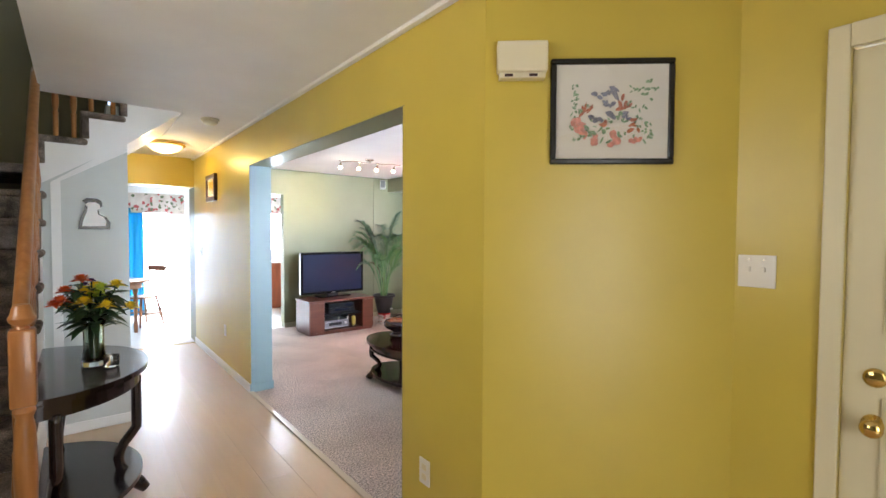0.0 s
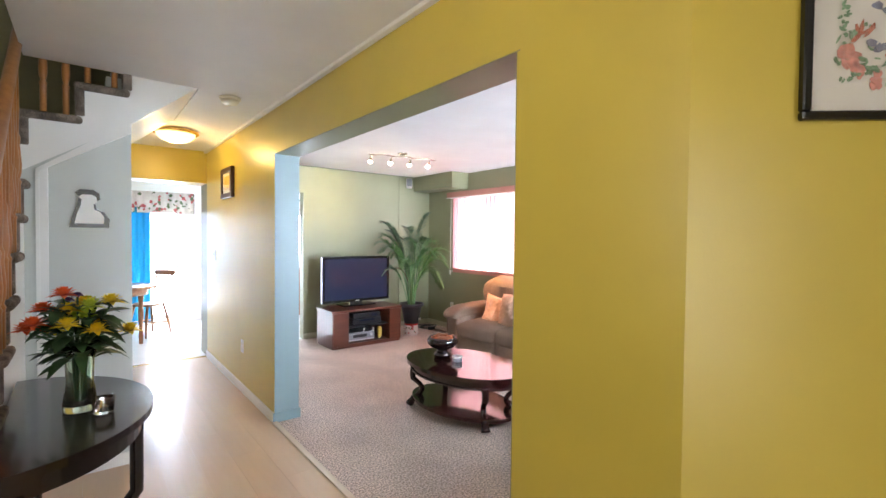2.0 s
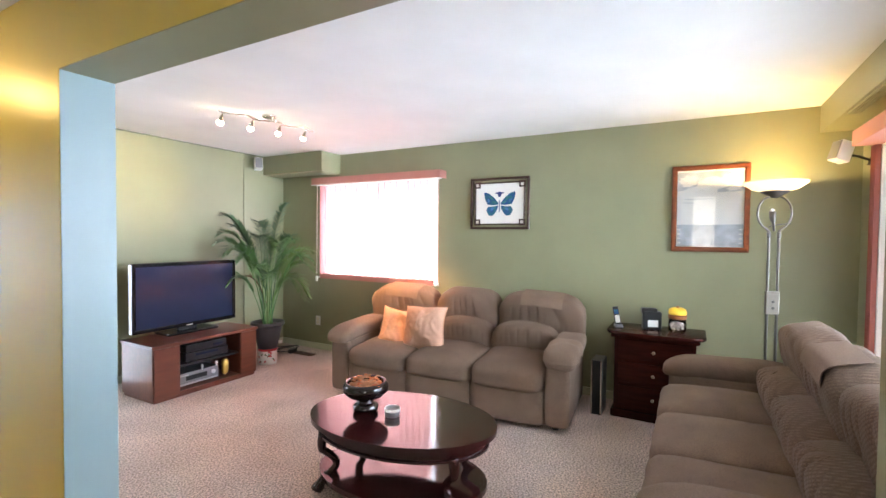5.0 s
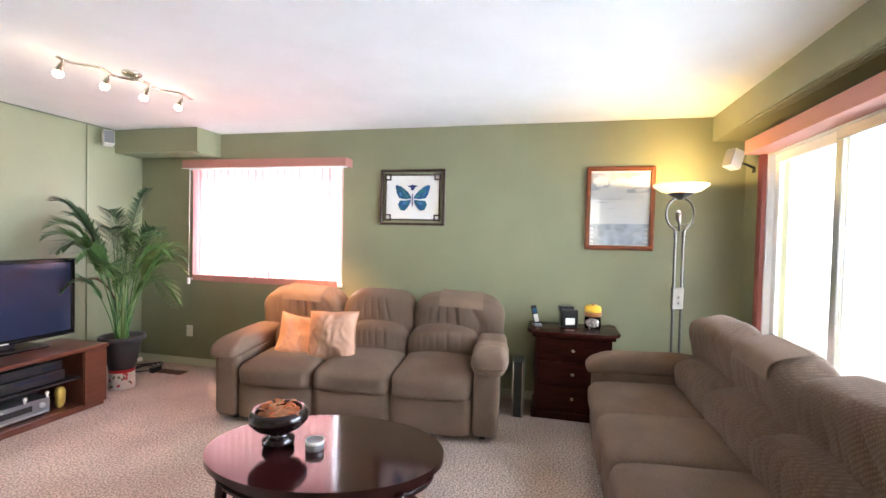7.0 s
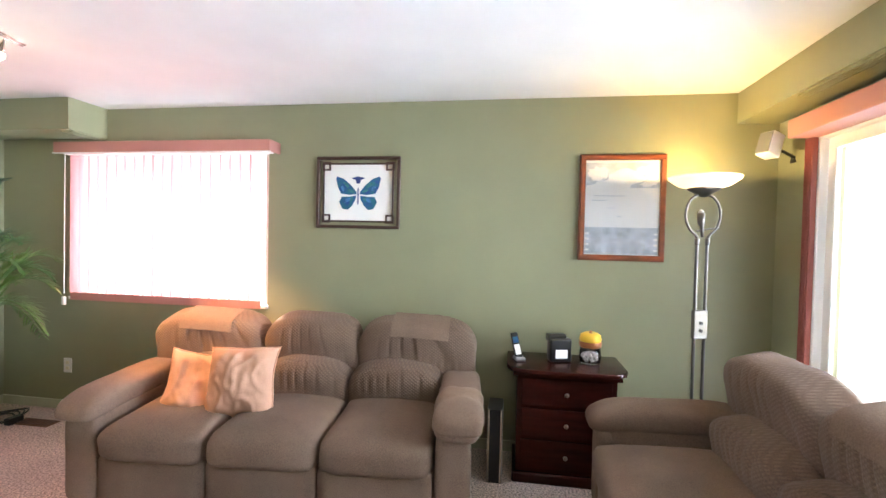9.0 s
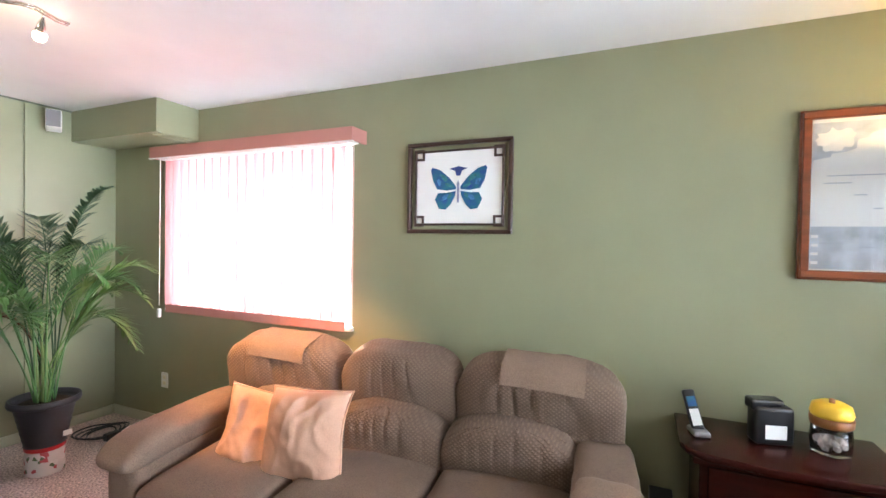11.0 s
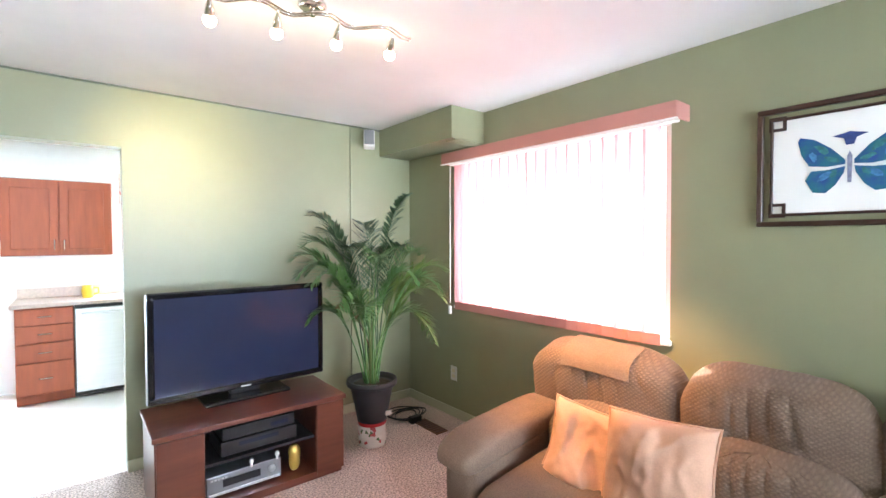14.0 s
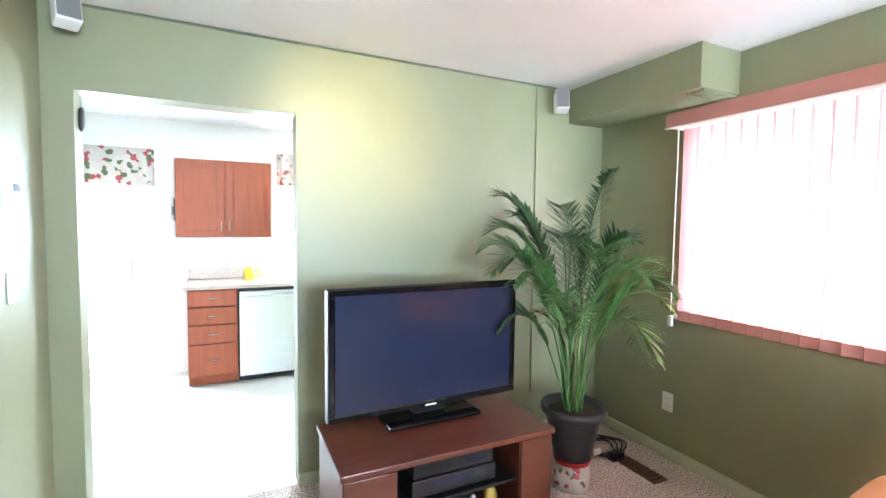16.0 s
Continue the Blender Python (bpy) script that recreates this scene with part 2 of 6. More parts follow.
BRASS = paint("polished_brass", (0.75, 0.55, 0.20), 0.16, metal=1.0, vary=0.05, bump=0.0)
# sage paint with the patio's blue daylight mixed into its base colour
JAMB = paint("sage_paint_daylit_blue", (0.25, 0.335, 0.345), 0.4, vary=0.03, fine=240, bump=0.1)
PLASTIC_WHITE = paint("white_plastic", (0.78, 0.76, 0.71), 0.35, vary=0.02, bump=0.0)
PLASTIC_CREAM = paint("cream_plastic", (0.74, 0.68, 0.50), 0.4, vary=0.03, bump=0.02)
DOOR_CREAM = paint("cream_door_paint", (0.72, 0.66, 0.46), 0.4, vary=0.03, fine=150, bump=0.06)
PINK = paint("pink_valance", (0.50, 0.21, 0.17), 0.5, vary=0.05, fine=150, bump=0.1)
PINK_SLAT = cloth_thin("pink_slat", (0.50, 0.16, 0.15), (0.62, 0.30, 0.30), 0.5)
# loosely woven: part of the light goes straight through, tinted
weave = PINK_SLAT.node_tree
clear = weave.nodes.new("ShaderNodeBsdfTransparent")
clear.inputs[0].default_value = (1.0, 0.70, 0.60, 1)
both = weave.nodes.new("ShaderNodeMixShader")
both.inputs[0].default_value = 0.11
last = weave.nodes["Material Output"].inputs[0]
weave.links.new(last.links[0].from_socket, both.inputs[1])
weave.links.new(clear.outputs[0], both.inputs[2])
weave.links.new(both.outputs[0], last)
RED_STACK = paint("red_slat_stack", (0.30, 0.08, 0.06), 0.6, vary=0.1, fine=100, bump=0.1)
TEAL = cloth_thin("teal_curtain", (0.03, 0.22, 0.34), (0.05, 0.40, 0.60), 0.35)
GLASS = glass("clear_glass")
TAN = paint("loose_cover_tan", (0.215, 0.140, 0.094), 0.9, vary=0.10, scale=4, fine=180, bump=0.5, grain=0.25, dist=0.004)
PILLOW = paint("peach_pillow", (0.50, 0.28, 0.18), 0.85, vary=0.10, scale=5, fine=160, bump=0.3, grain=0.08, dist=0.003)
POT = paint("dark_pot", (0.030, 0.026, 0.028), 0.45, vary=0.15, bump=0.1)
SOIL = paint("soil", (0.05, 0.035, 0.02), 0.95, vary=0.4, scale=20, bump=1.0, dist=0.01)
LEAF = paint("palm_leaf", (0.082, 0.185, 0.048), 0.42, vary=0.35, scale=6, fine=60, bump=0.1)
LEAF_DARK = paint("dark_leaf", (0.03, 0.075, 0.025), 0.45, vary=0.3, scale=6, fine=60, bump=0.1)
LEAF_PALE = paint("young_palm_leaf", (0.13, 0.22, 0.05), 0.42, vary=0.3, scale=6, fine=60, bump=0.1)
DRY_LEAF = paint("dry_palm_leaf", (0.16, 0.06, 0.03), 0.8, vary=0.3, scale=8, bump=0.1)
STEM = paint("palm_stem", (0.20, 0.26, 0.09), 0.5, vary=0.25, scale=8, bump=0.1)
FROST = emitter("lit_frosted_glass", (1.0, 0.72, 0.30), 0.75)
BULB = emitter("lit_halogen", (1.0, 0.80, 0.50), 12.0)
DISH = emitter("lit_dish", (1.0, 0.74, 0.34), 0.5)


def upholstery(name, color):
    """A chenille cloth with a small woven lozenge pattern."""
    m = paint(name, color, 0.95, vary=0.12, scale=3.0, fine=240, bump=0.0, grain=0.30)
    nt = m.node_tree
    b = nt.nodes["Principled BSDF"]
    tex = nt.nodes.new("ShaderNodeTexCoord")
    waves = []
    for turn in ((0.0, 0.9, 0.0), (0.0, -0.9, 0.0)):
        mp = nt.nodes.new("ShaderNodeMapping")
        mp.inputs["Rotation"].default_value = turn
        nt.links.new(tex.outputs["Object"], mp.inputs[0])
        w = nt.nodes.new("ShaderNodeTexWave")
        w.inputs["Scale"].default_value, w.inputs["Distortion"].default_value, w.inputs["Detail"].default_value = 22.0, 1.4, 1.0
        nt.links.new(mp.outputs[0], w.inputs["Vector"])
        waves.append(w)
    mul = nt.nodes.new("ShaderNodeMath")
    mul.operation = "MULTIPLY"
    nt.links.new(waves[0].outputs["Fac"], mul.inputs[0])
    nt.links.new(waves[1].outputs["Fac"], mul.inputs[1])
    rng = nt.nodes.new("ShaderNodeMapRange")
    rng.inputs["To Min"].default_value, rng.inputs["To Max"].default_value = 0.86, 1.15
    nt.links.new(mul.outputs[0], rng.inputs["Value"])
    tint = nt.nodes.new("ShaderNodeMixRGB")
    tint.blend_type = "MULTIPLY"
    tint.inputs[0].default_value = 1.0
    nt.links.new(b.inputs["Base Color"].links[0].from_socket, tint.inputs[1])
    nt.links.new(rng.outputs[0], tint.inputs[2])
    nt.links.new(tint.outputs[0], b.inputs["Base Color"])
    bp = nt.nodes.new("ShaderNodeBump")
    bp.inputs["Strength"].default_value, bp.inputs["Distance"].default_value = 0.4, 0.005
    nt.links.new(mul.outputs[0], bp.inputs["Height"])
    nt.links.new(bp.outputs[0], b.inputs["Normal"])
    return m


SOFA = upholstery("brown_chenille", (0.186, 0.121, 0.082))
SOFA_PLAIN = paint("plain_brown_chenille", (0.186, 0.121, 0.082), 0.95, vary=0.14, scale=4.0, fine=210, bump=0.4, grain=0.32, dist=0.003)


def floral(name, size=26):
    m, nt, b = principled(name)
    tex = nt.nodes.new("ShaderNodeTexCoord")
    v = nt.nodes.new("ShaderNodeTexVoronoi")
    v.inputs["Scale"].default_value = size
    nt.links.new(tex.outputs["Object"], v.inputs["Vector"])
    hue = nt.nodes.new("ShaderNodeValToRGB")
    el = hue.color_ramp.elements
    el[0].color, el[0].position = (0.62, 0.56, 0.50, 1), 0.0
    el[1].color, el[1].position = (0.05, 0.05, 0.09, 1), 1.0
    for pos, c in ((0.35, (0.62, 0.56, 0.50, 1)), (0.42, (0.45, 0.09, 0.09, 1)), (0.55, (0.66, 0.60, 0.54, 1)), (0.7, (0.12, 0.16, 0.08, 1)), (0.8, (0.60, 0.54, 0.48, 1))):
        e = el.new(pos)
        e.color = c
    hue.color_ramp.interpolation = "CONSTANT"
    sep = nt.nodes.new("ShaderNodeSeparateColor")
    nt.links.new(v.outputs["Color"], sep.inputs[0])
    nt.links.new(sep.outputs[0], hue.inputs[0])
    nt.links.new(hue.outputs[0], b.inputs["Base Color"])
    b.inputs["Roughness"].default_value = 0.85
    return m


FLORAL = floral("floral_cloth")

# ---- the large structure ----
H = 2.42       # ceiling height
WX = 4.94      # window wall
HX0, HX1 = 1.515, 1.705   # wall between hall and living room
KY0, KY1 = 7.07, 7.20     # wall before the kitchen, from the living room
KF = 9.55      # kitchen's far wall
PY = 1.26      # patio wall
SX = 0.12      # open side of the stairs


def wall(name, boxes, material, label):
    bm = bmesh.new()
    for b in boxes:
        box(*b, bm=bm)
    return solid(name, bm, material, label, "wall", "structure")


T = 0.15
# the wall with the wide opening: yellow towards the hall, green towards the living room
wall("wall_hall", [(HX0, HX0 + 0.09, 4.447, 6.86, 0, H), (HX0, HX0 + 0.09, 1.974, 4.447, 2.065, H), (HX0, HX0 + 0.09, 1.43, 1.974, 0, H)], YELLOW, "smooth yellow painted hall wall with a wide opening")
wall("wall_living_hall", [(HX0 + 0.09, HX1, 4.443, KY1, 0, H), (HX0, HX0 + 0.09, 6.86, KY1, 0, H), (HX0 + 0.09, HX1, 1.53, 1.974, 0, H), (HX0 + 0.09, HX1, 1.974, 4.443, 2.061, H)], SAGE, "sage green painted wall beside the wide opening")
lining = bmesh.new()
solid("wall_jamb_lining", box(HX0 + 0.001, HX1 + 0.001, 4.439, 4.443, 0, 2.061), JAMB, "sage jamb of the opening, blue daylight put into its colour", "wall", "structure")
prism([(HX0 + 0.09, 1.974), (HX1, 1.974), (HX1, 2.030), (HX0, 1.990), (HX0, 1.986), (HX0 + 0.09, 2.005)], 0, 2.061, bm=lining)
box(HX0 + 0.0, HX0 + 0.09, 1.974, 4.443, 2.061, 2.065, bm=lining)
solid("wall_pier_end", prism([(HX0, 1.974), (HX0 + 0.09, 1.974), (HX0 + 0.09, 2.005), (HX0, 1.986)], 0, 2.061), YELLOW, "yellow painted end of the pier", "wall", "structure")
solid("wall_opening_lining", lining, SAGE, "sage green painted lining of the opening", "wall", "structure")
# slanted wall and entry wall
diag = bmesh.new()
prism([(HX0, 1.43), (2.215, 0.80), (2.215 + 0.09, 0.80 + 0.10), (HX0 + 0.09, 1.53)], 0, H, bm=diag)
solid("wall_slanted", diag, YELLOW, "yellow painted slanted wall of the entry", "wall", "structure")
wall("wall_entry", [(2.215, 2.365, 0.49, 0.80, 0, H), (2.215, 2.365, -0.42, 0.49, 2.06, H), (2.215, 2.365, -1.2, -0.42, 0, H)], YELLOW, "yellow painted entry wall with a door")
# unseen wall; its gap is made up to seat the rear fill lamp
wall("wall_entry_back", [(-1.05, 0.2, -1.35, -1.2, 0, H), (1.0, 2.365, -1.35, -1.2, 0, H), (0.2, 1.0, -1.35, -1.2, 2.1, H)], YELLOW, "yellow painted entry wall")
# the gap at y 1.15 to 2.35 is added to let the side fill in
wall("wall_stairwell", [(-1.05, -0.9, 2.35, 6.0, 0, 5.0), (-1.05, -0.9, -1.35, 1.15, 0, 2.7), (-1.05, -0.9, 1.15, 2.35, 0, 1.22), (-1.05, -0.9, 1.15, 2.35, 2.32, 2.7)], OLIVE, "dark olive painted stairwell wall")
wall("wall_stairwell_end", [(-0.9, 0.55, 5.45, 5.6, 0, 5.0), (0.55, 2.3, 5.45, 5.6, 2.72, 5.0)], OLIVE, "dark olive painted stairwell end wall")
wall("wall_stairwell_upper", [(-0.9, SX, 2.45, 2.6, 2.72, 5.0), (0.12, 0.27, 2.6, 4.36, 2.72, 3.4), (0.27, 2.3, 4.21, 4.36, 2.72, 5.0), (2.3, 2.45, 4.21, 5.6, 2.72, 5.0)], OLIVE, "dark olive painted upper stairwell wall")
wall("wall_window", [(WX, WX + T, PY - 0.2, 4.70, 0, H), (WX, WX + T, 6.40, KY1, 0, H), (WX, WX + T, 4.70, 6.40, 0, 0.90), (WX, WX + T, 4.70, 6.40, 2.11, H)], SAGE, "sage green painted wall with a window")
wall("wall_patio", [(4.58, WX, PY - T, PY, 0, H), (1.98, 2.25, PY - T, PY, 0, H), (2.25, 4.58, PY - T, PY, 2.09, H), (2.25, 4.58, PY - T, PY, 0, 0.06)], SAGE, "sage green painted wall with a patio door")
wall("wall_kitchen", [(2.765, WX, KY0, KY1, 0, H), (HX1, 1.82, KY0, KY1, 0, H), (1.82, 2.765, KY0, KY1, 2.045, H)], SAGE, "sage green painted wall with a kitchen doorway")

wall("wall_hall_end", [(0.61, HX0, 6.86, KY1, 2.05, H)], YELLOW, "yellow painted header over the kitchen opening")
wall("wall_hall_west", [(0.49, 0.61, 4.47, KY1, 0, H)], GREYWALL, "pale grey painted hall wall")
wall("wall_kitchen_far", [(-0.6, 0.55, KF, KF + T, 0, H), (1.66, 2.95, KF, KF + T, 0, H), (4.15, 5.1, KF, KF + T, 0, H), (0.55, 1.66, KF, KF + T, 2.07, H), (2.95, 4.15, KF, KF + T, 0, 1.05), (2.95, 4.15, KF, KF + T, 2.05, H)], KITCHEN_WHITE, "white painted kitchen wall with a patio door")
wall("wall_kitchen_side", [(-0.75, -0.6, 7.0, KF + T, 0, H), (WX, WX + T, KY1, KF + T, 0, H), (-0.6, 0.49, 7.0, KY1, 0, H)], KITCHEN_WHITE, "white painted kitchen wall")

# closet wall under the upper flight, with its sloped casing
closet = bmesh.new()
prism([(SX - 0.02, 0), (0.61, 0), (0.61, 2.12), (SX - 0.02, 1.78)], -0.08, 0, bm=closet, m=pose(0, 4.36, 0, 90, 0, 0))
solid("wall_closet", closet, GREYWALL, "pale grey painted closet wall under the stairs", "wall", "structure")
tri = bmesh.new()
prism([(SX - 0.02, 1.78), (0.61, 2.12), (0.98, H), (0.61, H), (0.585, 2.285), (0.35, 2.285), (0.35, 2.085), (SX - 0.02, 2.085)], -0.10, -0.001, bm=tri, m=pose(0, 4.36, 0, 90, 0, 0))
solid("stair_stringer_upper", tri, TRIM, "white painted stringer of the upper stair flight", "stringer", "structure")
own = bmesh.new()
vs = [own.verts.new(p) for p in ((0.61, 4.46, 2.12), (1.0, 4.46, H + 0.02), (1.0, 5.45, H + 0.02), (0.61, 5.45, 2.12), (0.61, 4.46, 2.2), (0.95, 4.46, H + 0.06), (0.95, 5.45, H + 0.06), (0.61, 5.45, 2.2))]
for f in ((0, 1, 2, 3), (7, 6, 5, 4), (0, 4, 5, 1), (1, 5, 6, 2), (2, 6, 7, 3), (3, 7, 4, 0)):
    own.faces.new([vs[i] for i in f])
solid("stair_soffit", own, WHITE, "white painted sloping underside of the stairs", "ceiling", "structure")
cas = bmesh.new()
for off, wdt, pr in ((0.0, 0.016, 0.016), (0.016, 0.020, 0.010), (0.036, 0.018, 0.018)):
    box(0.165 + off, 0.165 + off + wdt, 4.36 - pr, 4.36, 0, 1.80 + off * 0.62, bm=cas)
    prism([(0.165 + off, 1.80 + off * 0.62), (0.165 + off + wdt, 1.80 + (off + wdt) * 0.62 - 0.02), (0.61, 2.115 - off - wdt), (0.61, 2.135 - off)], 0, pr, bm=cas, m=pose(0, 4.36, 0, 90, 0, 0))
solid("trim_closet", cas, TRIM, "white moulded casing with a sloped top", "trim", "structure")

# floors
solid("floor", box(-1.05, 2.365, -1.35, 6.86, -0.1, -0.012), VINYL, "subfloor under the hall", "floor", "structure")
solid("floor_living", box(HX0 + 0.02, WX, PY - 0.1, KY0 + 0.03, -0.1, 0.0), CARPET, "beige cut-pile carpet in the living room", "carpet", "structure")
solid("floor_kitchen", box(-0.75, WX, 6.86, KF, -0.11, -0.006), VINYL, "pale vinyl kitchen floor", "floor", "structure")
strip = box(HX0 - 0.020, HX0 + 0.018, 1.974, 4.443, -0.005, 0.012, 0.004)
solid("trim_threshold", strip, paint("cream_strip", (0.62, 0.52, 0.38), 0.4, vary=0.05), "cream threshold strip between laminate and carpet", "trim", "structure")
solid("trim_kitchen_threshold", box(0.61, HX0, 6.84, 6.89, -0.006, 0.006, 0.003), BRASS, "thin metal threshold strip at the kitchen", "trim", "structure")

# ceilings
wall_c = bmesh.new()
box(SX, HX0 + 0.05, -1.35, 4.36, H, H + 0.3, bm=wall_c)
box(HX0 + 0.05, 2.365, -1.35, PY - T, H, H + 0.3, bm=wall_c)
box(-1.05, SX, -1.35, 2.6, H, H + 0.3, bm=wall_c)
box(0.61, HX0 + 0.05, 5.45, KY0, H, H + 0.3, bm=wall_c)
box(0.99, HX0 + 0.05, 4.36, 5.45, H, H + 0.3, bm=wall_c)
solid("ceiling_hall", wall_c, CEIL, "white hall ceiling open over the stairs", "ceiling", "structure")
solid("ceiling_living", box(HX0 + 0.05, WX + T, PY - T, KY0 + 0.1, H, H + 0.3), CEIL, "white stippled living room ceiling", "ceiling", "structure")
solid("ceiling_kitchen", box(-0.75, WX + T, KY0 + 0.1, KF + T, H, H + 0.3), KITCHEN_WHITE, "white kitchen ceiling", "ceiling", "structure")
solid("ceiling_stairwell", box(-1.05, 2.45, 2.4, 5.6, 5.0, 5.1), CEIL, "white upper stairwell ceiling", "ceiling", "structure")

# boxed-in ducts
solid("soffit_corner", box(4.62, WX, 6.085, KY0, 2.19, H), SAGE, "sage green boxed-in duct under the ceiling", "soffit", "structure")
solid("soffit_patio", box(HX1, WX, PY, 1.505, 2.225, H), SAGE, "sage green boxed-in duct over the patio door", "soffit", "structure")

# baseboards and small mouldings
def skirt(name, x0, x1, y0, y1, material, label):
    bm = box(x0, x1, y0, y1, 0, 0.075, 0.003, 1)
    solid(name, bm, material, label, "baseboard", "structure")


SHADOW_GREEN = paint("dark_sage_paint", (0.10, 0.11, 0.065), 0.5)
SAGE_TRIM = paint("sage_trim_paint", (0.50, 0.49, 0.34), 0.35, vary=0.03, bump=0.03)
skirt("baseboard_window", WX - 0.012, WX, PY, KY0, SAGE_TRIM, "pale sage baseboard")
skirt("baseboard_kitchen_wall", 2.765, WX - 0.012, KY0 - 0.012, KY0, SAGE_TRIM, "pale sage baseboard")
skirt("baseboard_hall", HX0 - 0.012, HX0, 4.45, 6.86, TRIM, "cream baseboard in the hall")
skirt("baseboard_pier", HX0 - 0.012, HX0, 1.43, 1.986, TRIM, "cream baseboard on the pier")
skirt("baseboard_jamb", HX0 - 0.012, HX1 + 0.012, 4.427, 4.439, JAMB, "baseboard round the jamb, coloured as lit by blue daylight")
skirt("baseboard_closet", 0.215, 0.625, 4.345, 4.36, TRIM, "white baseboard of the closet wall")
solid("trim_hall_ceiling", box(HX0 - 0.032, HX0, 1.43, 6.86, H - 0.022, H, 0.004), CEIL, "white strip along the hall ceiling", "trim", "structure")
solid("trim_living_ceiling", box(HX1, 4.62, KY0 - 0.012 + 0.0, KY0, H - 0.009, H), SHADOW_GREEN, "thin dark green line along the ceiling", "trim", "structure")

# ---- windows and doors ----
GLOW = emitter("bright_outdoors", (0.93, 0.97, 1.0), 0.9)
GLOW_SOFT = emitter("bright_yard", (0.93, 0.97, 1.0), 0.5)
GLOW_STRONG = emitter("sunlit_outdoors", (0.97, 0.97, 1.0), 1.1)


def rect(w, h, m):
    bm = bmesh.new()
    vs = [bm.verts.new(p) for p in ((-w / 2, 0, -h / 2), (w / 2, 0, -h / 2), (w / 2, 0, h / 2), (-w / 2, 0, h / 2))]
    bm.faces.new(vs)
    bm.transform(m)
    return bm


solid("backdrop_window", rect(7.0, 3.0, pose(6.2, 5.5, 1.15, 0, 0, -90)), GLOW_STRONG, "overexposed bright outdoors", "backdrop", "structure")
solid("backdrop_patio", rect(60.0, 8.0, pose(12.0, -3.2, 2.0, 0, 0, 0)), GLOW_SOFT, "overexposed bright outdoors", "backdrop", "structure")
solid("backdrop_kitchen", rect(9.0, 4.0, pose(2.0, 11.5, 1.6, 0, 0, 0)), GLOW, "overexposed bright outdoors", "backdrop", "structure")
solid("ground", box(-40, 40, -40, 40, -0.3, -0.12), paint("pale_paving", (0.30, 0.30, 0.28), 0.9, vary=0.1), "pale sunlit paving round the house", "ground", "structure")


def ring(w, h, bar, depth, bm=None, m=None, bevel=0.004):
    """A rectangular frame in x and z about the origin, front at y = -depth."""
    own = bmesh.new()
    box(-w / 2, w / 2, -depth, 0, h / 2 - bar, h / 2, bevel, 1, own)
    box(-w / 2, w / 2, -depth, 0, -h / 2, -h / 2 + bar, bevel, 1, own)
    box(-w / 2, -w / 2 + bar, -depth, 0, -h / 2 + bar, h / 2 - bar, bevel, 1, own)
    box(w / 2 - bar, w / 2, -depth, 0, -h / 2 + bar, h / 2 - bar, bevel, 1, own)
    return merge(bm, own, m)


def pane(parent, w, h, m):
    ob = part("pane", box(-w / 2, w / 2, -0.003, 0.003, -h / 2, h / 2), GLASS, parent)
    ob.matrix_local = m
    ob.visible_shadow = False
    return ob


win = thing("window_1", "white framed living room window behind pink vertical blinds", "window", pose(WX + 0.10, 5.55, 1.505, 0, 0, -90), kind="structure")
part("window_frame", ring(1.70, 1.21, 0.05, 0.06), TRIM, win)
part("mullion", box(-0.02, 0.02, -0.05, 0, -0.53, 0.53, 0.004), TRIM, win)
pane(win, 1.6, 1.06, pose(0, -0.02, 0))
part("window_sill", box(-0.86, 0.86, -0.13, -0.06, -0.60, -0.575, 0.004), TRIM, win)

# vertical blinds with their valance box
blinds = thing("vertical_blinds", "pink translucent vertical blinds under a boxed pink valance, closed", "blinds", pose(4.87, 5.54, 0, 0, 0, -90))
vb = box(-0.87, 0.93, -0.085, -0.073, 2.055, 2.135, 0.003)
box(-0.87, -0.858, -0.073, 0.068, 2.055, 2.135, bm=vb)
box(0.918, 0.93, -0.073, 0.068, 2.055, 2.135, bm=vb)
part("valance", vb, PINK, blinds, "boxed pink valance")
part("headrail", box(-0.85, 0.90, -0.03, 0.03, 2.052, 2.085, 0.004), PLASTIC_WHITE, blinds, "white headrail")
part("valance_lip", box(-0.875, 0.935, -0.09, -0.070, 2.047, 2.054, 0.002), PLASTIC_WHITE, blinds, "white lower edge of the valance")
slat = bmesh.new()
n = 5
cols = []
for i in range(n + 1):
    u = -0.5 + i / n
    cols.append([slat.verts.new((u * 0.090, 0.012 * math.cos(u * math.pi), z)) for z in (0.965, 1.5, 2.05)])
for a, b in zip(cols, cols[1:]):
    for k in range(2):
        slat.faces.new((a[k], b[k], b[k + 1], a[k + 1]))
slat_mesh = mesh_of("slat", slat, PINK_SLAT, "all")
hem = box(-0.047, 0.047, 0.004, 0.012, 0.905, 0.967, 0.003, 1)
hem_mesh = mesh_of("hem", hem, PINK)
for i in range(20):
    x = -0.768 + 0.0808 * i
    s = new("slat", slat_mesh)
    s.parent = blinds
    s.matrix_local = pose(x, 0.01, 0, 0, 0, 9 + random.uniform(-3, 3))
    hm = new("hem", hem_mesh)
    hm.parent = s
    tagged(hm, "weighted red hem of the slat")
part("wand", tube([(-0.825, -0.03, 2.05), (-0.83, -0.03, 0.96)], 0.003, 6), PLASTIC_WHITE, blinds)
part("weight", box(-0.842, -0.818, -0.042, -0.018, 0.87, 0.935, 0.004), PLASTIC_WHITE, blinds, "white cord weight")

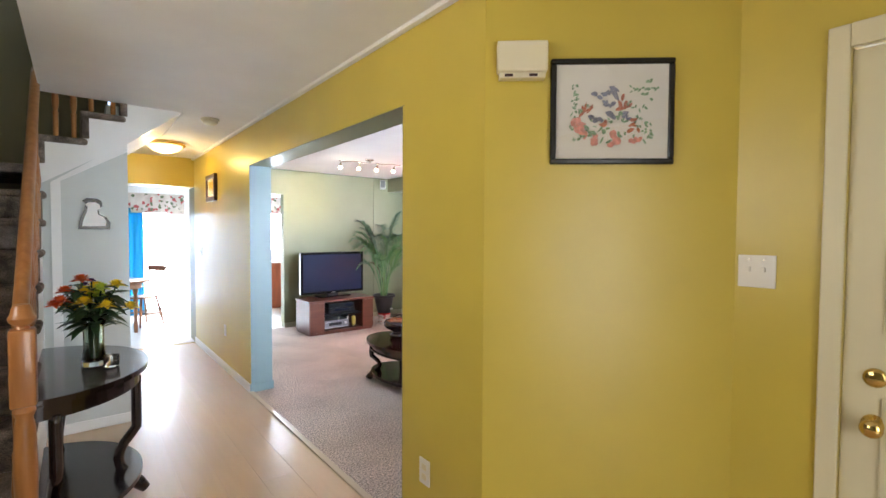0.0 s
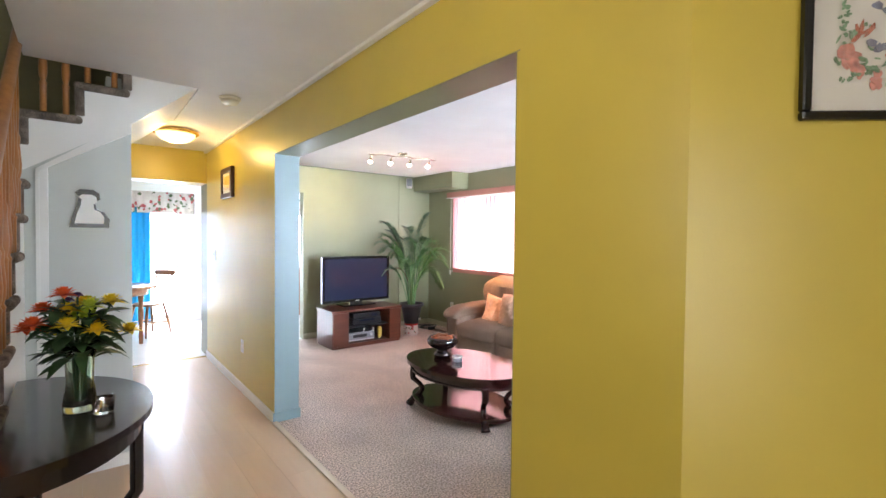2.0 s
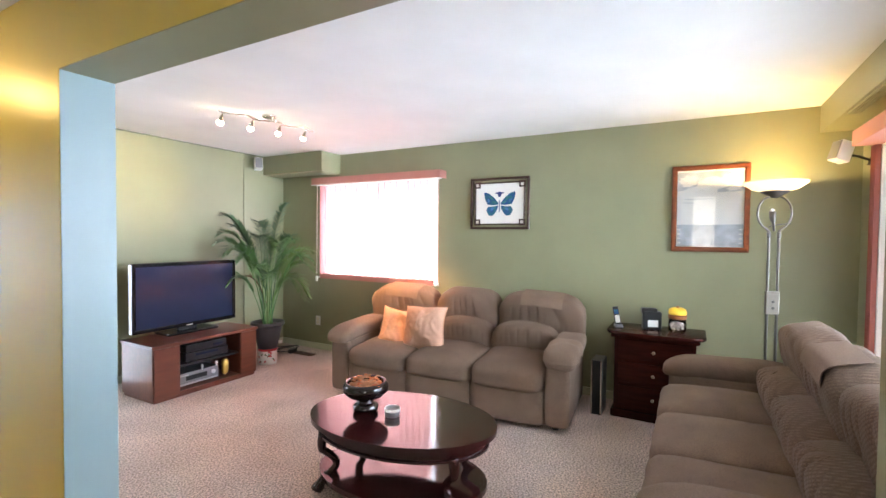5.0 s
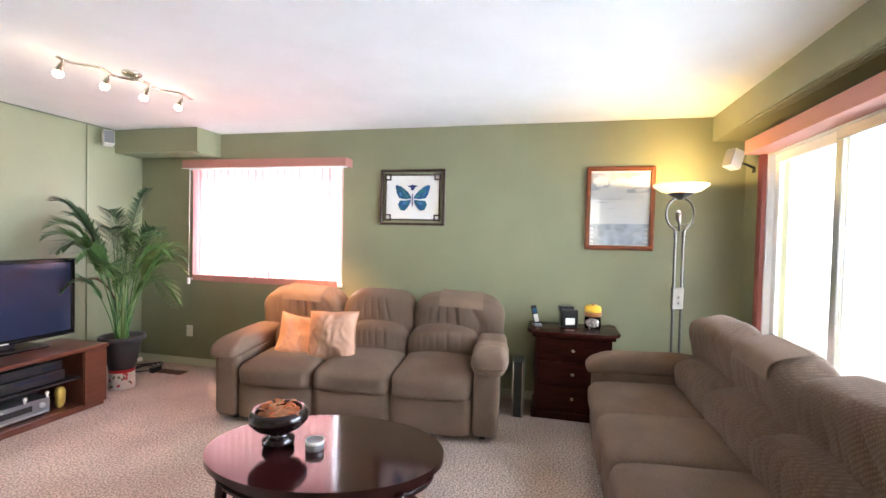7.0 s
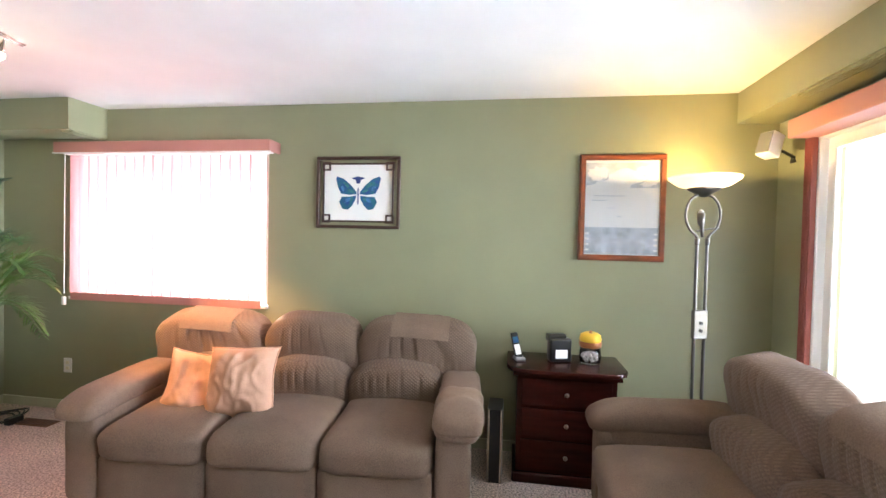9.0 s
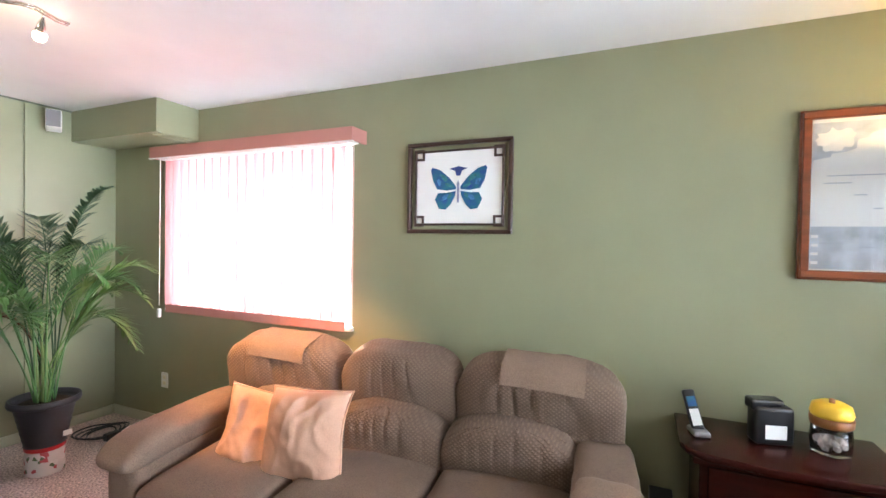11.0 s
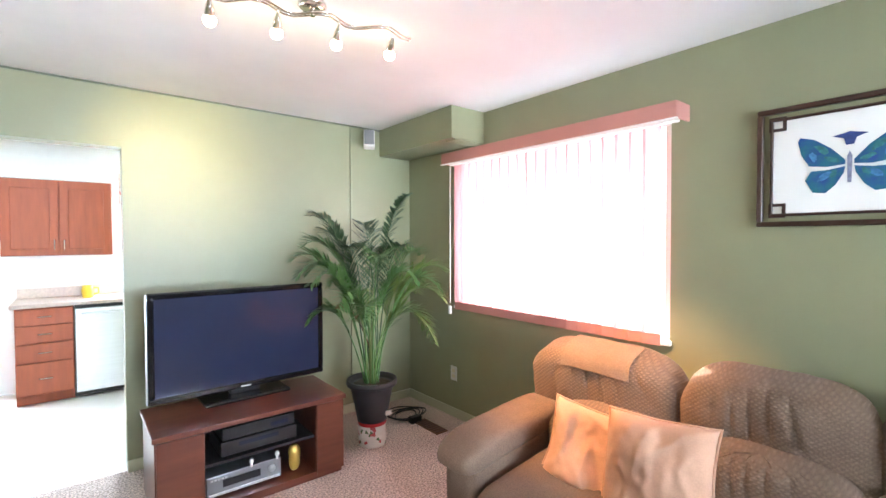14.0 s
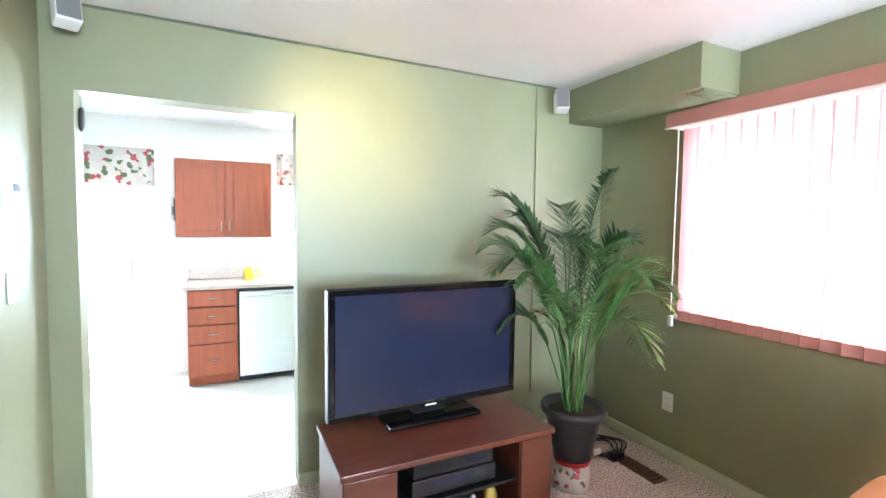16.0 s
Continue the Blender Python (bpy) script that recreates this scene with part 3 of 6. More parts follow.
patio = thing("door_patio", "white framed sliding patio door full of daylight", "patio door", pose(3.415, PY - 0.06, 1.075, 0, 0, 180), kind="structure")
part("door_frame", ring(2.33, 2.03, 0.05, 0.07), TRIM, patio)
for k, (xx, ww) in enumerate(((-0.705, 0.81), (0.375, 1.47))):
    sash = part("sash", ring(ww, 1.93, 0.06, 0.03), TRIM if k == 0 else STEEL, patio)
    sash.matrix_local = pose(xx, -0.002 - 0.033 * k, 0)
    pane(patio, ww - 0.13, 1.80, pose(xx, -0.017 - 0.033 * k, 0))
pv = thing("patio_blinds", "pink valance with brownish red blind slats stacked to one side", "blinds", pose(3.42, PY, 0, 0, 0, 180))
part("valance", box(-1.15, 1.20, -0.150, 0.0, 2.050, 2.148, 0.004), PINK, pv, "boxed pink valance")
for i in range(6):
    s = part("slat", box(-1.172 + 0.009 * i, -1.167 + 0.009 * i, -0.050 + 0.004 * (i % 3), -0.012, 0.07, 2.05, 0.001, 1), RED_STACK, pv)

kp = thing("door_kitchen_patio", "white framed kitchen patio door full of daylight", "patio door", pose(1.105, KF + 0.07, 1.03, 0, 0, 0), kind="structure")
part("door_frame", ring(1.11, 2.06, 0.05, 0.07), TRIM, kp)
part("sash", ring(0.54, 1.94, 0.06, 0.03), TRIM, kp).matrix_local = pose(0.25, -0.01, 0)
pane(kp, 1.0, 1.9, pose(0, -0.02, 0))
part("door_handle", box(0.512, 0.534, -0.115, -0.065, -0.16, 0.05, 0.006), STEEL, kp)
# added window, never in view; it only houses the side fill
ew = thing("window_unseen_fill", "white framed window added out of view to light the entry", "window", pose(-0.95, 1.75, 1.77, 0, 0, 90), kind="structure")
part("window_frame", ring(1.2, 1.1, 0.05, 0.06), TRIM, ew)
pane(ew, 1.1, 1.0, pose(0, -0.02, 0))
kw = thing("window_kitchen", "white framed kitchen window", "window", pose(3.55, KF + 0.1, 1.55, 0, 0, 0), kind="structure")
part("window_frame", ring(1.2, 1.0, 0.05, 0.06), TRIM, kw)
pane(kw, 1.1, 0.9, pose(0, -0.02, 0))


def pleated(name, w, h, m, material, label, cat, folds, deep):
    bm = bmesh.new()
    n = folds * 6
    cols = []
    for i in range(n + 1):
        u = i / n
        y = deep * math.sin(u * folds * 2 * math.pi) + deep * 0.4 * math.sin(u * 17.3)
        cols.append([bm.verts.new((-w / 2 + w * u, y, 0)), bm.verts.new((-w / 2 + w * u, y * 0.6, h))])
    for a, b in zip(cols, cols[1:]):
        bm.faces.new((a[0], b[0], b[1], a[1]))
    ret = bmesh.ops.extrude_face_region(bm, geom=bm.faces[:])
    for g in ret["geom"]:
        if isinstance(g, bmesh.types.BMVert):
            g.co.y += 0.004
    return solid(name, bm, material, label, cat, m=m, smooth="all")


pleated("curtain_valance", 1.66, 0.34, pose(1.0, KF - 0.05, 1.79), FLORAL, "floral gathered cloth valance over the kitchen patio door", "valance", 14, 0.012)
pleated("teal_curtain", 0.62, 1.84, pose(0.90, KF - 0.035, 0.03), TEAL, "teal blue curtain hanging beside the kitchen patio door", "curtain", 7, 0.022)
pleated("curtain_valance", 1.3, 0.33, pose(3.55, KF - 0.05, 1.84), FLORAL, "floral gathered cloth valance over the kitchen window", "valance", 14, 0.012)

# entry door
door = thing("door_entry", "closed cream painted entry door with brass hardware", "door", pose(2.24, 0.035, 0, 0, 0, -90), kind="structure")
part("leaf", box(-0.455, 0.455, 0.0, 0.045, 0.01, 2.05, 0.003), DOOR_CREAM, door)
for z0, z1 in ((0.25, 0.95), (1.15, 1.9)):
    for x0, x1 in ((-0.36, -0.05), (0.05, 0.36)):
        part("panel", box(x0, x1, -0.008, 0.0, z0, z1, 0.007, 2), DOOR_CREAM, door)
part("casing", box(-0.512, -0.455, -0.042, -0.025, 0, 2.125, 0.004), DOOR_CREAM, door)
part("casing", box(0.455, 0.512, -0.042, -0.025, 0, 2.125, 0.004), DOOR_CREAM, door)
part("casing", box(-0.455, 0.455, -0.045, -0.025, 2.05, 2.125, 0.004), DOOR_CREAM, door)
knob_profile = [(0.032, 0), (0.032, 0.006), (0.012, 0.012), (0.012, 0.03), (0.026, 0.042), (0.029, 0.055), (0.022, 0.066), (0.0, 0.068)]
part("knob", lathe(knob_profile, 24, m=pose(-0.375, 0, 0.86, 90, 0, 0)), BRASS, door, "polished brass knob", "all")
part("deadbolt", lathe([(0.030, 0), (0.030, 0.012), (0.022, 0.018), (0.0, 0.018)], 24, m=pose(-0.375, 0, 1.01, 90, 0, 0)), BRASS, door, "round brass deadbolt", "all")

# ---- hall: wall fittings and pictures ----
DIAG = -42.0


def on_diag(s, z, out=0.0):
    """s metres along the slanted wall from its hall end."""
    ux, uy = 0.7433, -0.669
    return pose(HX0 + ux * s - 0.669 * out, 1.43 + uy * s - 0.7433 * out, z, 0, 0, DIAG)


def picture(name, label, m, w, h, bar, frame_mat, mat_w, art, depth=0.022, glazed=True):
    t = thing(name, label, "picture", m)
    part("frame", ring(w, h, bar, depth), frame_mat, t)
    part("backing", box(-w / 2 + bar, w / 2 - bar, -depth * 0.45, -0.001, -h / 2 + bar, h / 2 - bar), PAPER, t, "pale mat board")
    art(t, -depth * 0.45 - 0.001)
    if glazed:
        g = part("pane", box(-w / 2 + bar, w / 2 - bar, -depth * 0.8, -depth * 0.72, -h / 2 + bar, h / 2 - bar), GLASS, t)
        g.visible_shadow = False
    return t


def flat(outline, y, thick=0.0012, bm=None, m=None):
    """A thin shape in x and z, standing out from y."""
    own = prism(outline, 0, thick)
    own.transform(Matrix.Translation((0, y, 0)) @ pose(0, 0, 0, 90, 0, 0))
    return merge(bm, own, m)


def blob(cx, cz, a, b, rot, seed, n=14, rough=0.25):
    r = random.Random(seed)
    pts = []
    for i in range(n):
        k = 1 + r.uniform(-rough, rough)
        x, z = a * k * math.cos(2 * math.pi * i / n), b * k * math.sin(2 * math.pi * i / n)
        pts.append((cx + x * math.cos(rot) - z * math.sin(rot), cz + x * math.sin(rot) + z * math.cos(rot)))
    return pts


INK = {
    "salmon": paint("salmon_ink", (0.72, 0.33, 0.28), 0.8, vary=0.25, scale=60, bump=0),
    "green": paint("green_ink", (0.24, 0.38, 0.24), 0.8, vary=0.3, scale=60, bump=0),
    "slate": paint("slate_ink", (0.24, 0.25, 0.34), 0.8, vary=0.3, scale=60, bump=0),
    "rust": paint("rust_ink", (0.50, 0.18, 0.11), 0.8, vary=0.3, scale=60, bump=0),
    "blue": paint("blue_ink", (0.012, 0.055, 0.24), 0.7, dark=(0.015, 0.15, 0.17), scale=22, bump=0),
    "teal": paint("teal_ink", (0.03, 0.16, 0.17), 0.7, vary=0.4, scale=45, bump=0),
    "sky": paint("sky_ink", (0.05, 0.17, 0.36), 0.7, vary=0.4, scale=45, bump=0),
    "navy": paint("navy_ink", (0.02, 0.04, 0.16), 0.7, vary=0.3, scale=30, bump=0),
    "grey": paint("grey_ink", (0.24, 0.25, 0.27), 0.8, vary=0.15, scale=20, bump=0),
    "light": paint("light_ink", (0.42, 0.43, 0.46), 0.8, vary=0.08, scale=12, bump=0),
    "ochre": paint("ochre_ink", (0.65, 0.42, 0.06), 0.8, vary=0.25, scale=20, bump=0),
}


def flower_art(t, y):
    r = random.Random(4)
    groups = {"green": [], "salmon": [], "slate": [], "rust": []}
    for i in range(46):
        groups["green"].append((r.uniform(-0.15, 0.15), -0.10 + abs(r.gauss(0, 0.055)) * (1.0 if i % 3 else 1.6), r.uniform(0.010, 0.022), r.uniform(0.004, 0.008)))
    for i in range(10):
        groups["green"].append((-0.145 + 0.012 * r.random(), 0.0 + 0.011 * i, 0.012, 0.005))
        groups["green"].append((0.07 + 0.011 * i, 0.085 - 0.002 * (i % 4), 0.012, 0.005))
    groups["salmon"] = [(-0.12, -0.055, 0.034, 0.028), (0.005, -0.095, 0.030, 0.020), (-0.065, -0.10, 0.020, 0.014), (0.09, -0.10, 0.022, 0.012), (-0.105, -0.075, 0.02, 0.018)]
    groups["slate"] = [(0.012, 0.075, 0.014, 0.035), (-0.045, 0.06, 0.03, 0.010), (-0.015, 0.03, 0.024, 0.010), (-0.06, -0.03, 0.022, 0.012), (0.05, -0.02, 0.02, 0.010), (0.0, -0.015, 0.015, 0.022)]
    groups["rust"] = [(0.04, 0.01, 0.04, 0.011), (-0.09, 0.015, 0.035, 0.007), (0.085, -0.045, 0.03, 0.009), (-0.03, -0.05, 0.02, 0.009)]
    for key, items in groups.items():
        strokes = [(x + r.gauss(0, a * 0.45), z + r.gauss(0, a * 0.45), a * r.uniform(0.35, 0.6), b * r.uniform(0.5, 0.8)) for x, z, a, b in items for q in range(2 if key == "green" else 5)]
        for k, (x, z, a, b) in enumerate(strokes):
            shape = flat(blob(x, z, a, b, r.uniform(-1.4, 1.4), k * 7 + len(items), 9), y - 0.0006 * (k % 5), 0.001)
            part({"green": "painted_leaf", "salmon": "painted_rose", "slate": "painted_iris", "rust": "painted_petal"}[key], shape, INK[key], t)


picture("flower_picture", "black framed print of pink flowers on the slanted wall", on_diag(0.472, 1.915), 0.455, 0.392, 0.021, FRAME_BLACK, 0, flower_art)
chime = thing("door_chime", "cream plastic door chime box beside the framed print", "door chime", on_diag(0.135, 2.10))
part("cover", box(-0.093, 0.093, -0.055, 0, -0.045, 0.068, 0.008), PLASTIC_CREAM, chime)
part("base", box(-0.085, 0.085, -0.045, 0, -0.066, -0.045, 0.004), PLASTIC_CREAM, chime)
for xx in (-0.05, 0.04):
    part("slot", box(xx - 0.015, xx + 0.015, -0.047, -0.044, -0.062, -0.052), FRAME_DARK, chime)


def plate(name, label, m, w=0.075, h=0.118, rockers=1, outlet=False, cover=None):
    t = thing(name, label, "outlet" if outlet else "light switch", m)
    part("cover_plate", box(-w / 2, w / 2, -0.007, 0, -h / 2, h / 2, 0.003), cover or PLASTIC_WHITE, t)
    for k in range(rockers):
        xx = (k - (rockers - 1) / 2) * 0.046
        if outlet:
            for zz in (-0.022, 0.022):
                part("socket", box(xx - 0.016, xx + 0.016, -0.010, -0.006, zz - 0.013, zz + 0.013, 0.003), PLASTIC_CREAM, t)
        else:
            part("toggle", box(xx - 0.006, xx + 0.006, -0.020, -0.006, -0.002, 0.016, 0.002), PLASTIC_WHITE, t)
            part("screw", box(xx - 0.003, xx + 0.003, -0.009, -0.006, 0.038, 0.044), CHROME, t)
    return t


plate("light_switch", "double white toggle switch beside the entry door", pose(2.215, 0.73, 1.325, 0, 0, -90), 0.118, 0.118, 2)
plate("wall_outlet", "white wall outlet low on the yellow pier", pose(HX0, 1.80, 0.37, 0, 0, -90), outlet=True)
plate("wall_outlet", "white wall outlet low in the hall", pose(HX0, 5.33, 0.42, 0, 0, -90), outlet=True)
plate("light_switch", "white toggle switch near the kitchen opening", pose(HX0, 6.45, 1.22, 0, 0, -90))


def gilt_art(t, y):
    part("print", flat([(-0.12, -0.07), (0.12, -0.07), (0.12, 0.07), (-0.12, 0.07)], y), INK["ochre"], t)


picture("hall_picture", "dark framed ochre print on the hall wall", pose(HX0, 5.82, 1.96, 0, 0, -90), 0.42, 0.30, 0.05, FRAME_DARK, 0, gilt_art, 0.035)

# cut-out board on the closet wall
cut = thing("cutout_board", "black and white painted cut-out board on the closet wall", "wall decoration", pose(0.40, 4.359, 1.475))
outline = [(-0.09, 0), (0.095, 0), (0.10, 0.05), (0.075, 0.09), (0.035, 0.11), (0.03, 0.15), (0.055, 0.17), (0.05, 0.205), (0.02, 0.225), (-0.04, 0.225), (-0.065, 0.205), (-0.045, 0.185), (-0.05, 0.14), (-0.075, 0.07)]
part("board", flat(outline, 0, 0.012), FRAME_BLACK, cut)
part("white_panel", flat([(x * 0.74, 0.10 + (z - 0.10) * 0.76) for x, z in outline], -0.0125, 0.002), PAPER, cut)

# ceiling fittings of the hall
smoke = thing("smoke_alarm", "round white smoke alarm on the hall ceiling", "smoke alarm", pose(1.20, 4.44, H, 180, 0, 0))
part("base", lathe([(0.072, 0), (0.072, 0.014), (0.066, 0.018), (0.0, 0.018)], 32), PLASTIC_CREAM, smoke, "", "all")
part("cover", lathe([(0.060, 0.018), (0.060, 0.03), (0.048, 0.044), (0.0, 0.046)], 32), PLASTIC_CREAM, smoke, "", "all")
dome = thing("ceiling_light", "lit frosted dome light with a brass rim on the hall ceiling", "ceiling light", pose(1.06, 5.86, H, 180, 0, 0))
part("rim", lathe([(0.185, 0), (0.195, 0.012), (0.190, 0.032), (0.165, 0.036), (0.165, 0.0)], 40), BRASS, dome, "brass rim", "all")
dome_shade = part("shade", lathe([(0.165, 0.03), (0.150, 0.062), (0.115, 0.090), (0.06, 0.108), (0.0, 0.113)], 40), FROST, dome, "lit frosted glass bowl", "all")
dome_shade.visible_shadow = False

# ---- stairs ----
stairs = thing("staircase", "carpeted staircase with honey oak rail and turned balusters", "staircase", pose(0, 0, 0), kind="structure")
RISE, RUN, Y0 = 0.192, 0.215, 2.50
for i in range(9):
    y = Y0 + RUN * i
    bm = box(-0.9, 0.145, y - 0.03, y + RUN + 0.02, RISE * (i + 1) - 0.045, RISE * (i + 1), 0.018, 3)
    box(-0.9, 0.125, y, y + 0.05, RISE * i, RISE * (i + 1) - 0.03, 0.006, 1, bm)
    part("step", bm, STAIR_CARPET, stairs, "brown patterned carpet", "all")
land = box(-0.9, 0.12, Y0 + RUN * 9 - 0.03, 5.45, RISE * 10 - 0.06, RISE * 10, 0.015)
part("landing", land, STAIR_CARPET, stairs, "carpeted landing")
side = bmesh.new()
prof = [(Y0 + 0.02, 0)] + [q for i in range(9) for q in ((Y0 + 0.02 + RUN * i, RISE * (i + 1) - 0.045), (Y0 + 0.02 + RUN * (i + 1), RISE * (i + 1) - 0.045))] + [(4.358, RISE * 9), (4.358, 0)]
own = bmesh.new()
fa = [own.verts.new((0.085, y, z)) for y, z in prof]
fb = [own.verts.new((0.115, y, z)) for y, z in prof]
own.faces.new(fa)
own.faces.new(fb[::-1])
for i in range(len(prof)):
    j = (i + 1) % len(prof)
    own.faces.new((fa[i], fa[j], fb[j], fb[i]))
part("stringer", own, TRIM, stairs, "white painted stair side")
wallstr = bmesh.new()
for i in range(10):
    y = Y0 + RUN * i
    prism([(y - 0.1, RISE * i + 0.05), (y + RUN - 0.1 + 0.001, RISE * (i + 1) + 0.05), (y + RUN - 0.1 + 0.001, RISE * (i + 1) + 0.30), (y - 0.1, RISE * i + 0.30)], 0, 0.02, bm=wallstr, m=Matrix(((0, 0, 1, -0.9), (1, 0, 0, 0), (0, 1, 0, 0), (0, 0, 0, 1))))
part("wall_stringer", wallstr, PLASTIC_CREAM, stairs, "cream skirting along the stair wall")
for i, (x0, x1, z) in enumerate(((0.09, 0.375, 2.125), (0.335, 0.605, 2.325), (0.565, 0.84, 2.52))):
    bm = box(x0, x1, 4.33, 5.45, z - 0.045, z, 0.018, 3)
    box(x0 + 0.005, x0 + 0.05, 4.345, 5.45, z - 0.195, z - 0.03, 0.005, 1, bm)
    part("step", bm, STAIR_CARPET, stairs, "brown patterned carpet", "all")
rail_pts = [(0.125, 2.52, 1.10), (0.122, 2.62, 1.16), (0.105, 4.28, 2.50), (0.105, 4.36, 2.56)]
rail = tube(rail_pts, 0.026, 14)
part("handrail", rail, OAK, stairs, "glossy honey oak handrail", "all")
newel = lathe([(0.044, 0.30), (0.036, 0.33), (0.030, 0.36), (0.040, 0.39), (0.043, 0.55), (0.038, 0.70), (0.030, 0.74), (0.042, 0.765), (0.034, 0.785)], 24)
box(-0.046, 0.046, -0.046, 0.046, 0.0, 0.30, 0.006, 2, newel)
box(-0.046, 0.046, -0.046, 0.046, 0.785, 1.075, 0.010, 2, newel)
lathe([(0.030, 1.07), (0.024, 1.085), (0.045, 1.10), (0.050, 1.115), (0.040, 1.13), (0.036, 1.15), (0.028, 1.165), (0.0, 1.17)], 24, newel)
newel_ob = part("newel_post", newel, OAK, stairs, "turned honey oak newel post", True)
newel_ob.location = (0.135, 2.46, 0.02)
newel_ob.scale = (0.84, 0.84, 1)
BAL = [(0.016, 0.0), (0.016, 0.16), (0.020, 0.17), (0.012, 0.185), (0.019, 0.215), (0.021, 0.26), (0.014, 0.36), (0.017, 0.40), (0.010, 0.42), (0.013, 0.55), (0.011, 0.80)]
bal_mesh = mesh_of("baluster", lathe(BAL, 14), OAK, "all")
for i in range(8):
    for k in (0.06, 0.165):
        b = new("baluster", bal_mesh)
        b.parent = stairs
        b.location = (0.105, Y0 + RUN * i + k, RISE * (i + 1))
for x, z in ((0.20, 2.125), (0.30, 2.125), (0.40, 2.325), (0.53, 2.325)):
    b = new("baluster", bal_mesh)
    b.parent = stairs
    b.location = (x, 4.40, z)

# ---- half-round console with its flowers ----
console = thing("console_table", "dark espresso half-round console table with scrolled legs by the stairs", "console table", pose(0.125, 3.24, 0))


def half_round(a, b, n=28):
    return [(a * math.sin(math.pi * i / n), -b * math.cos(math.pi * i / n)) for i in range(n + 1)]


part("tabletop", prism(half_round(0.48, 0.56), 0.722, 0.75, 0.008, seg=3), ESPRESSO, console)
apr = half_round(0.44, 0.51)
part("apron", prism(apr, 0.645, 0.722), ESPRESSO, console)
part("shelf", prism(half_round(0.445, 0.525), 0.135, 0.160, 0.006, seg=2), ESPRESSO, console)
for ang in (-78, -8, 78):
    c, s = math.cos(radians(ang)), math.sin(radians(ang))
    ex, ey = 0.42 * c, 0.49 * s
    outx, outy = c, s
    pts = []
    rads = []
    for k in range(17):
        u = k / 16
        z = 0.66 * (1 - u) + 0.02 * u
        off = 0.0 if u < 0.45 else -0.085 * math.sin((u - 0.45) / 0.55 * math.pi * 1.15)
        pts.append((max(0.03, ex + outx * off), ey + outy * off, z))
        rads.append(0.025 if u < 0.8 else 0.025 + 0.012 * math.sin((u - 0.8) / 0.2 * math.pi))
    part("leg", tube(pts, rads, 12), ESPRESSO, console, "", "all")

vase = thing("flower_vase", "glass vase of mixed yellow and orange flowers on the console", "flower vase", pose(0.36, 3.20, 0.75) @ Matrix.Scale(1.12, 4))
vg = part("vase", lathe([(0.048, 0.0), (0.050, 0.02), (0.040, 0.10), (0.042, 0.18), (0.060, 0.235), (0.056, 0.235), (0.037, 0.18), (0.035, 0.10), (0.042, 0.02), (0.0, 0.015)], 28), glass("green_glass", (0.75, 0.85, 0.75)), vase, "clear glass vase", "all")
vg.visible_shadow = False
r = random.Random(8)
heads = []
for i in range(22):
    a, rr = 2 * math.pi * i / 11 + r.uniform(-0.2, 0.2), r.uniform(0.02, 0.150)
    top = Vector((rr * math.cos(a), rr * math.sin(a), r.uniform(0.29, 0.42) - 0.35 * rr))
    heads.append((top, a))
    stalk = tube([(0.012 * math.cos(a), 0.012 * math.sin(a), 0.02), (0.02 * math.cos(a), 0.02 * math.sin(a), 0.22), tuple(top)], 0.0035, 6)
    part("stem", stalk, LEAF_DARK, vase)
foliage = bmesh.new()


def leaf(bm, base, direction, length, width, bend=0.3, up=(0, 0, 1)):
    """A pointed leaf that bends down along its length."""
    d = Vector(direction).normalized()
    side = d.cross(Vector(up))
    if side.length < 0.05:
        side = d.orthogonal()
    side.normalize()
    n = side.cross(d)
    prev = None
    for k in range(5):
        u = k / 4
        p = Vector(base) + d * length * u - Vector((0, 0, 1)) * bend * length * u * u
        w = width * math.sin(math.pi * (0.12 + 0.88 * u)) if k < 4 else 0.001
        row = [bm.verts.new(p - side * w / 2 + n * w * 0.18), bm.verts.new(p), bm.verts.new(p + side * w / 2 + n * w * 0.18)]
        if prev:
            for q in (0, 1):
                bm.faces.new((prev[q], prev[q + 1], row[q + 1], row[q]))
        prev = row


for i in range(130):
    a = r.uniform(0, 6.28)
    z = r.uniform(0.17, 0.37)
    d = (math.cos(a), math.sin(a), r.uniform(-0.2, 0.9))
    q = r.uniform(0.02, 0.25 * z)
    leaf(foliage, (q * math.cos(a), q * math.sin(a), z), d, r.uniform(0.05, 0.12), r.uniform(0.025, 0.055), r.uniform(0.1, 0.6))
part("foliage", foliage, LEAF_DARK, vase, "dark green leaves", "all")
PETAL = {"yellow": paint("yellow_petal", (0.85, 0.62, 0.02), 0.6, vary=0.12, scale=30, bump=0), "orange": paint("orange_petal", (0.80, 0.12, 0.02), 0.6, vary=0.15, scale=30, bump=0), "lime": paint("lime_petal", (0.50, 0.62, 0.05), 0.6, vary=0.15, scale=30, bump=0), "purple": paint("purple_petal", (0.07, 0.02, 0.10), 0.6, vary=0.15, scale=30, bump=0)}
for i, (top, a) in enumerate(heads):
    key = "orange" if top.x < -0.035 else ("yellow", "lime", "yellow", "purple")[i % 4]
    if i in (2, 3, 4):
        key = "yellow"
    bm = bmesh.new()
    size = 0.062 if key != "purple" else 0.025
    for k in range(34):
        b = k * 2.4
        el = 0.05 + 1.35 * k / 34
        leaf(bm, top + Vector((0, 0, 0.004)), (math.cos(b) * math.cos(el), math.sin(b) * math.cos(el), math.sin(el)), size * (0.80 - 0.25 * k / 34), 0.020, 0.25 if k < 12 else 0.05)
    part("blossom", bm, PETAL[key], vase, key + " blossom", "all")
holder = thing("candle_holder", "small clear glass candle holder beside the vase", "candle holder", pose(0.43, 3.10, 0.75))
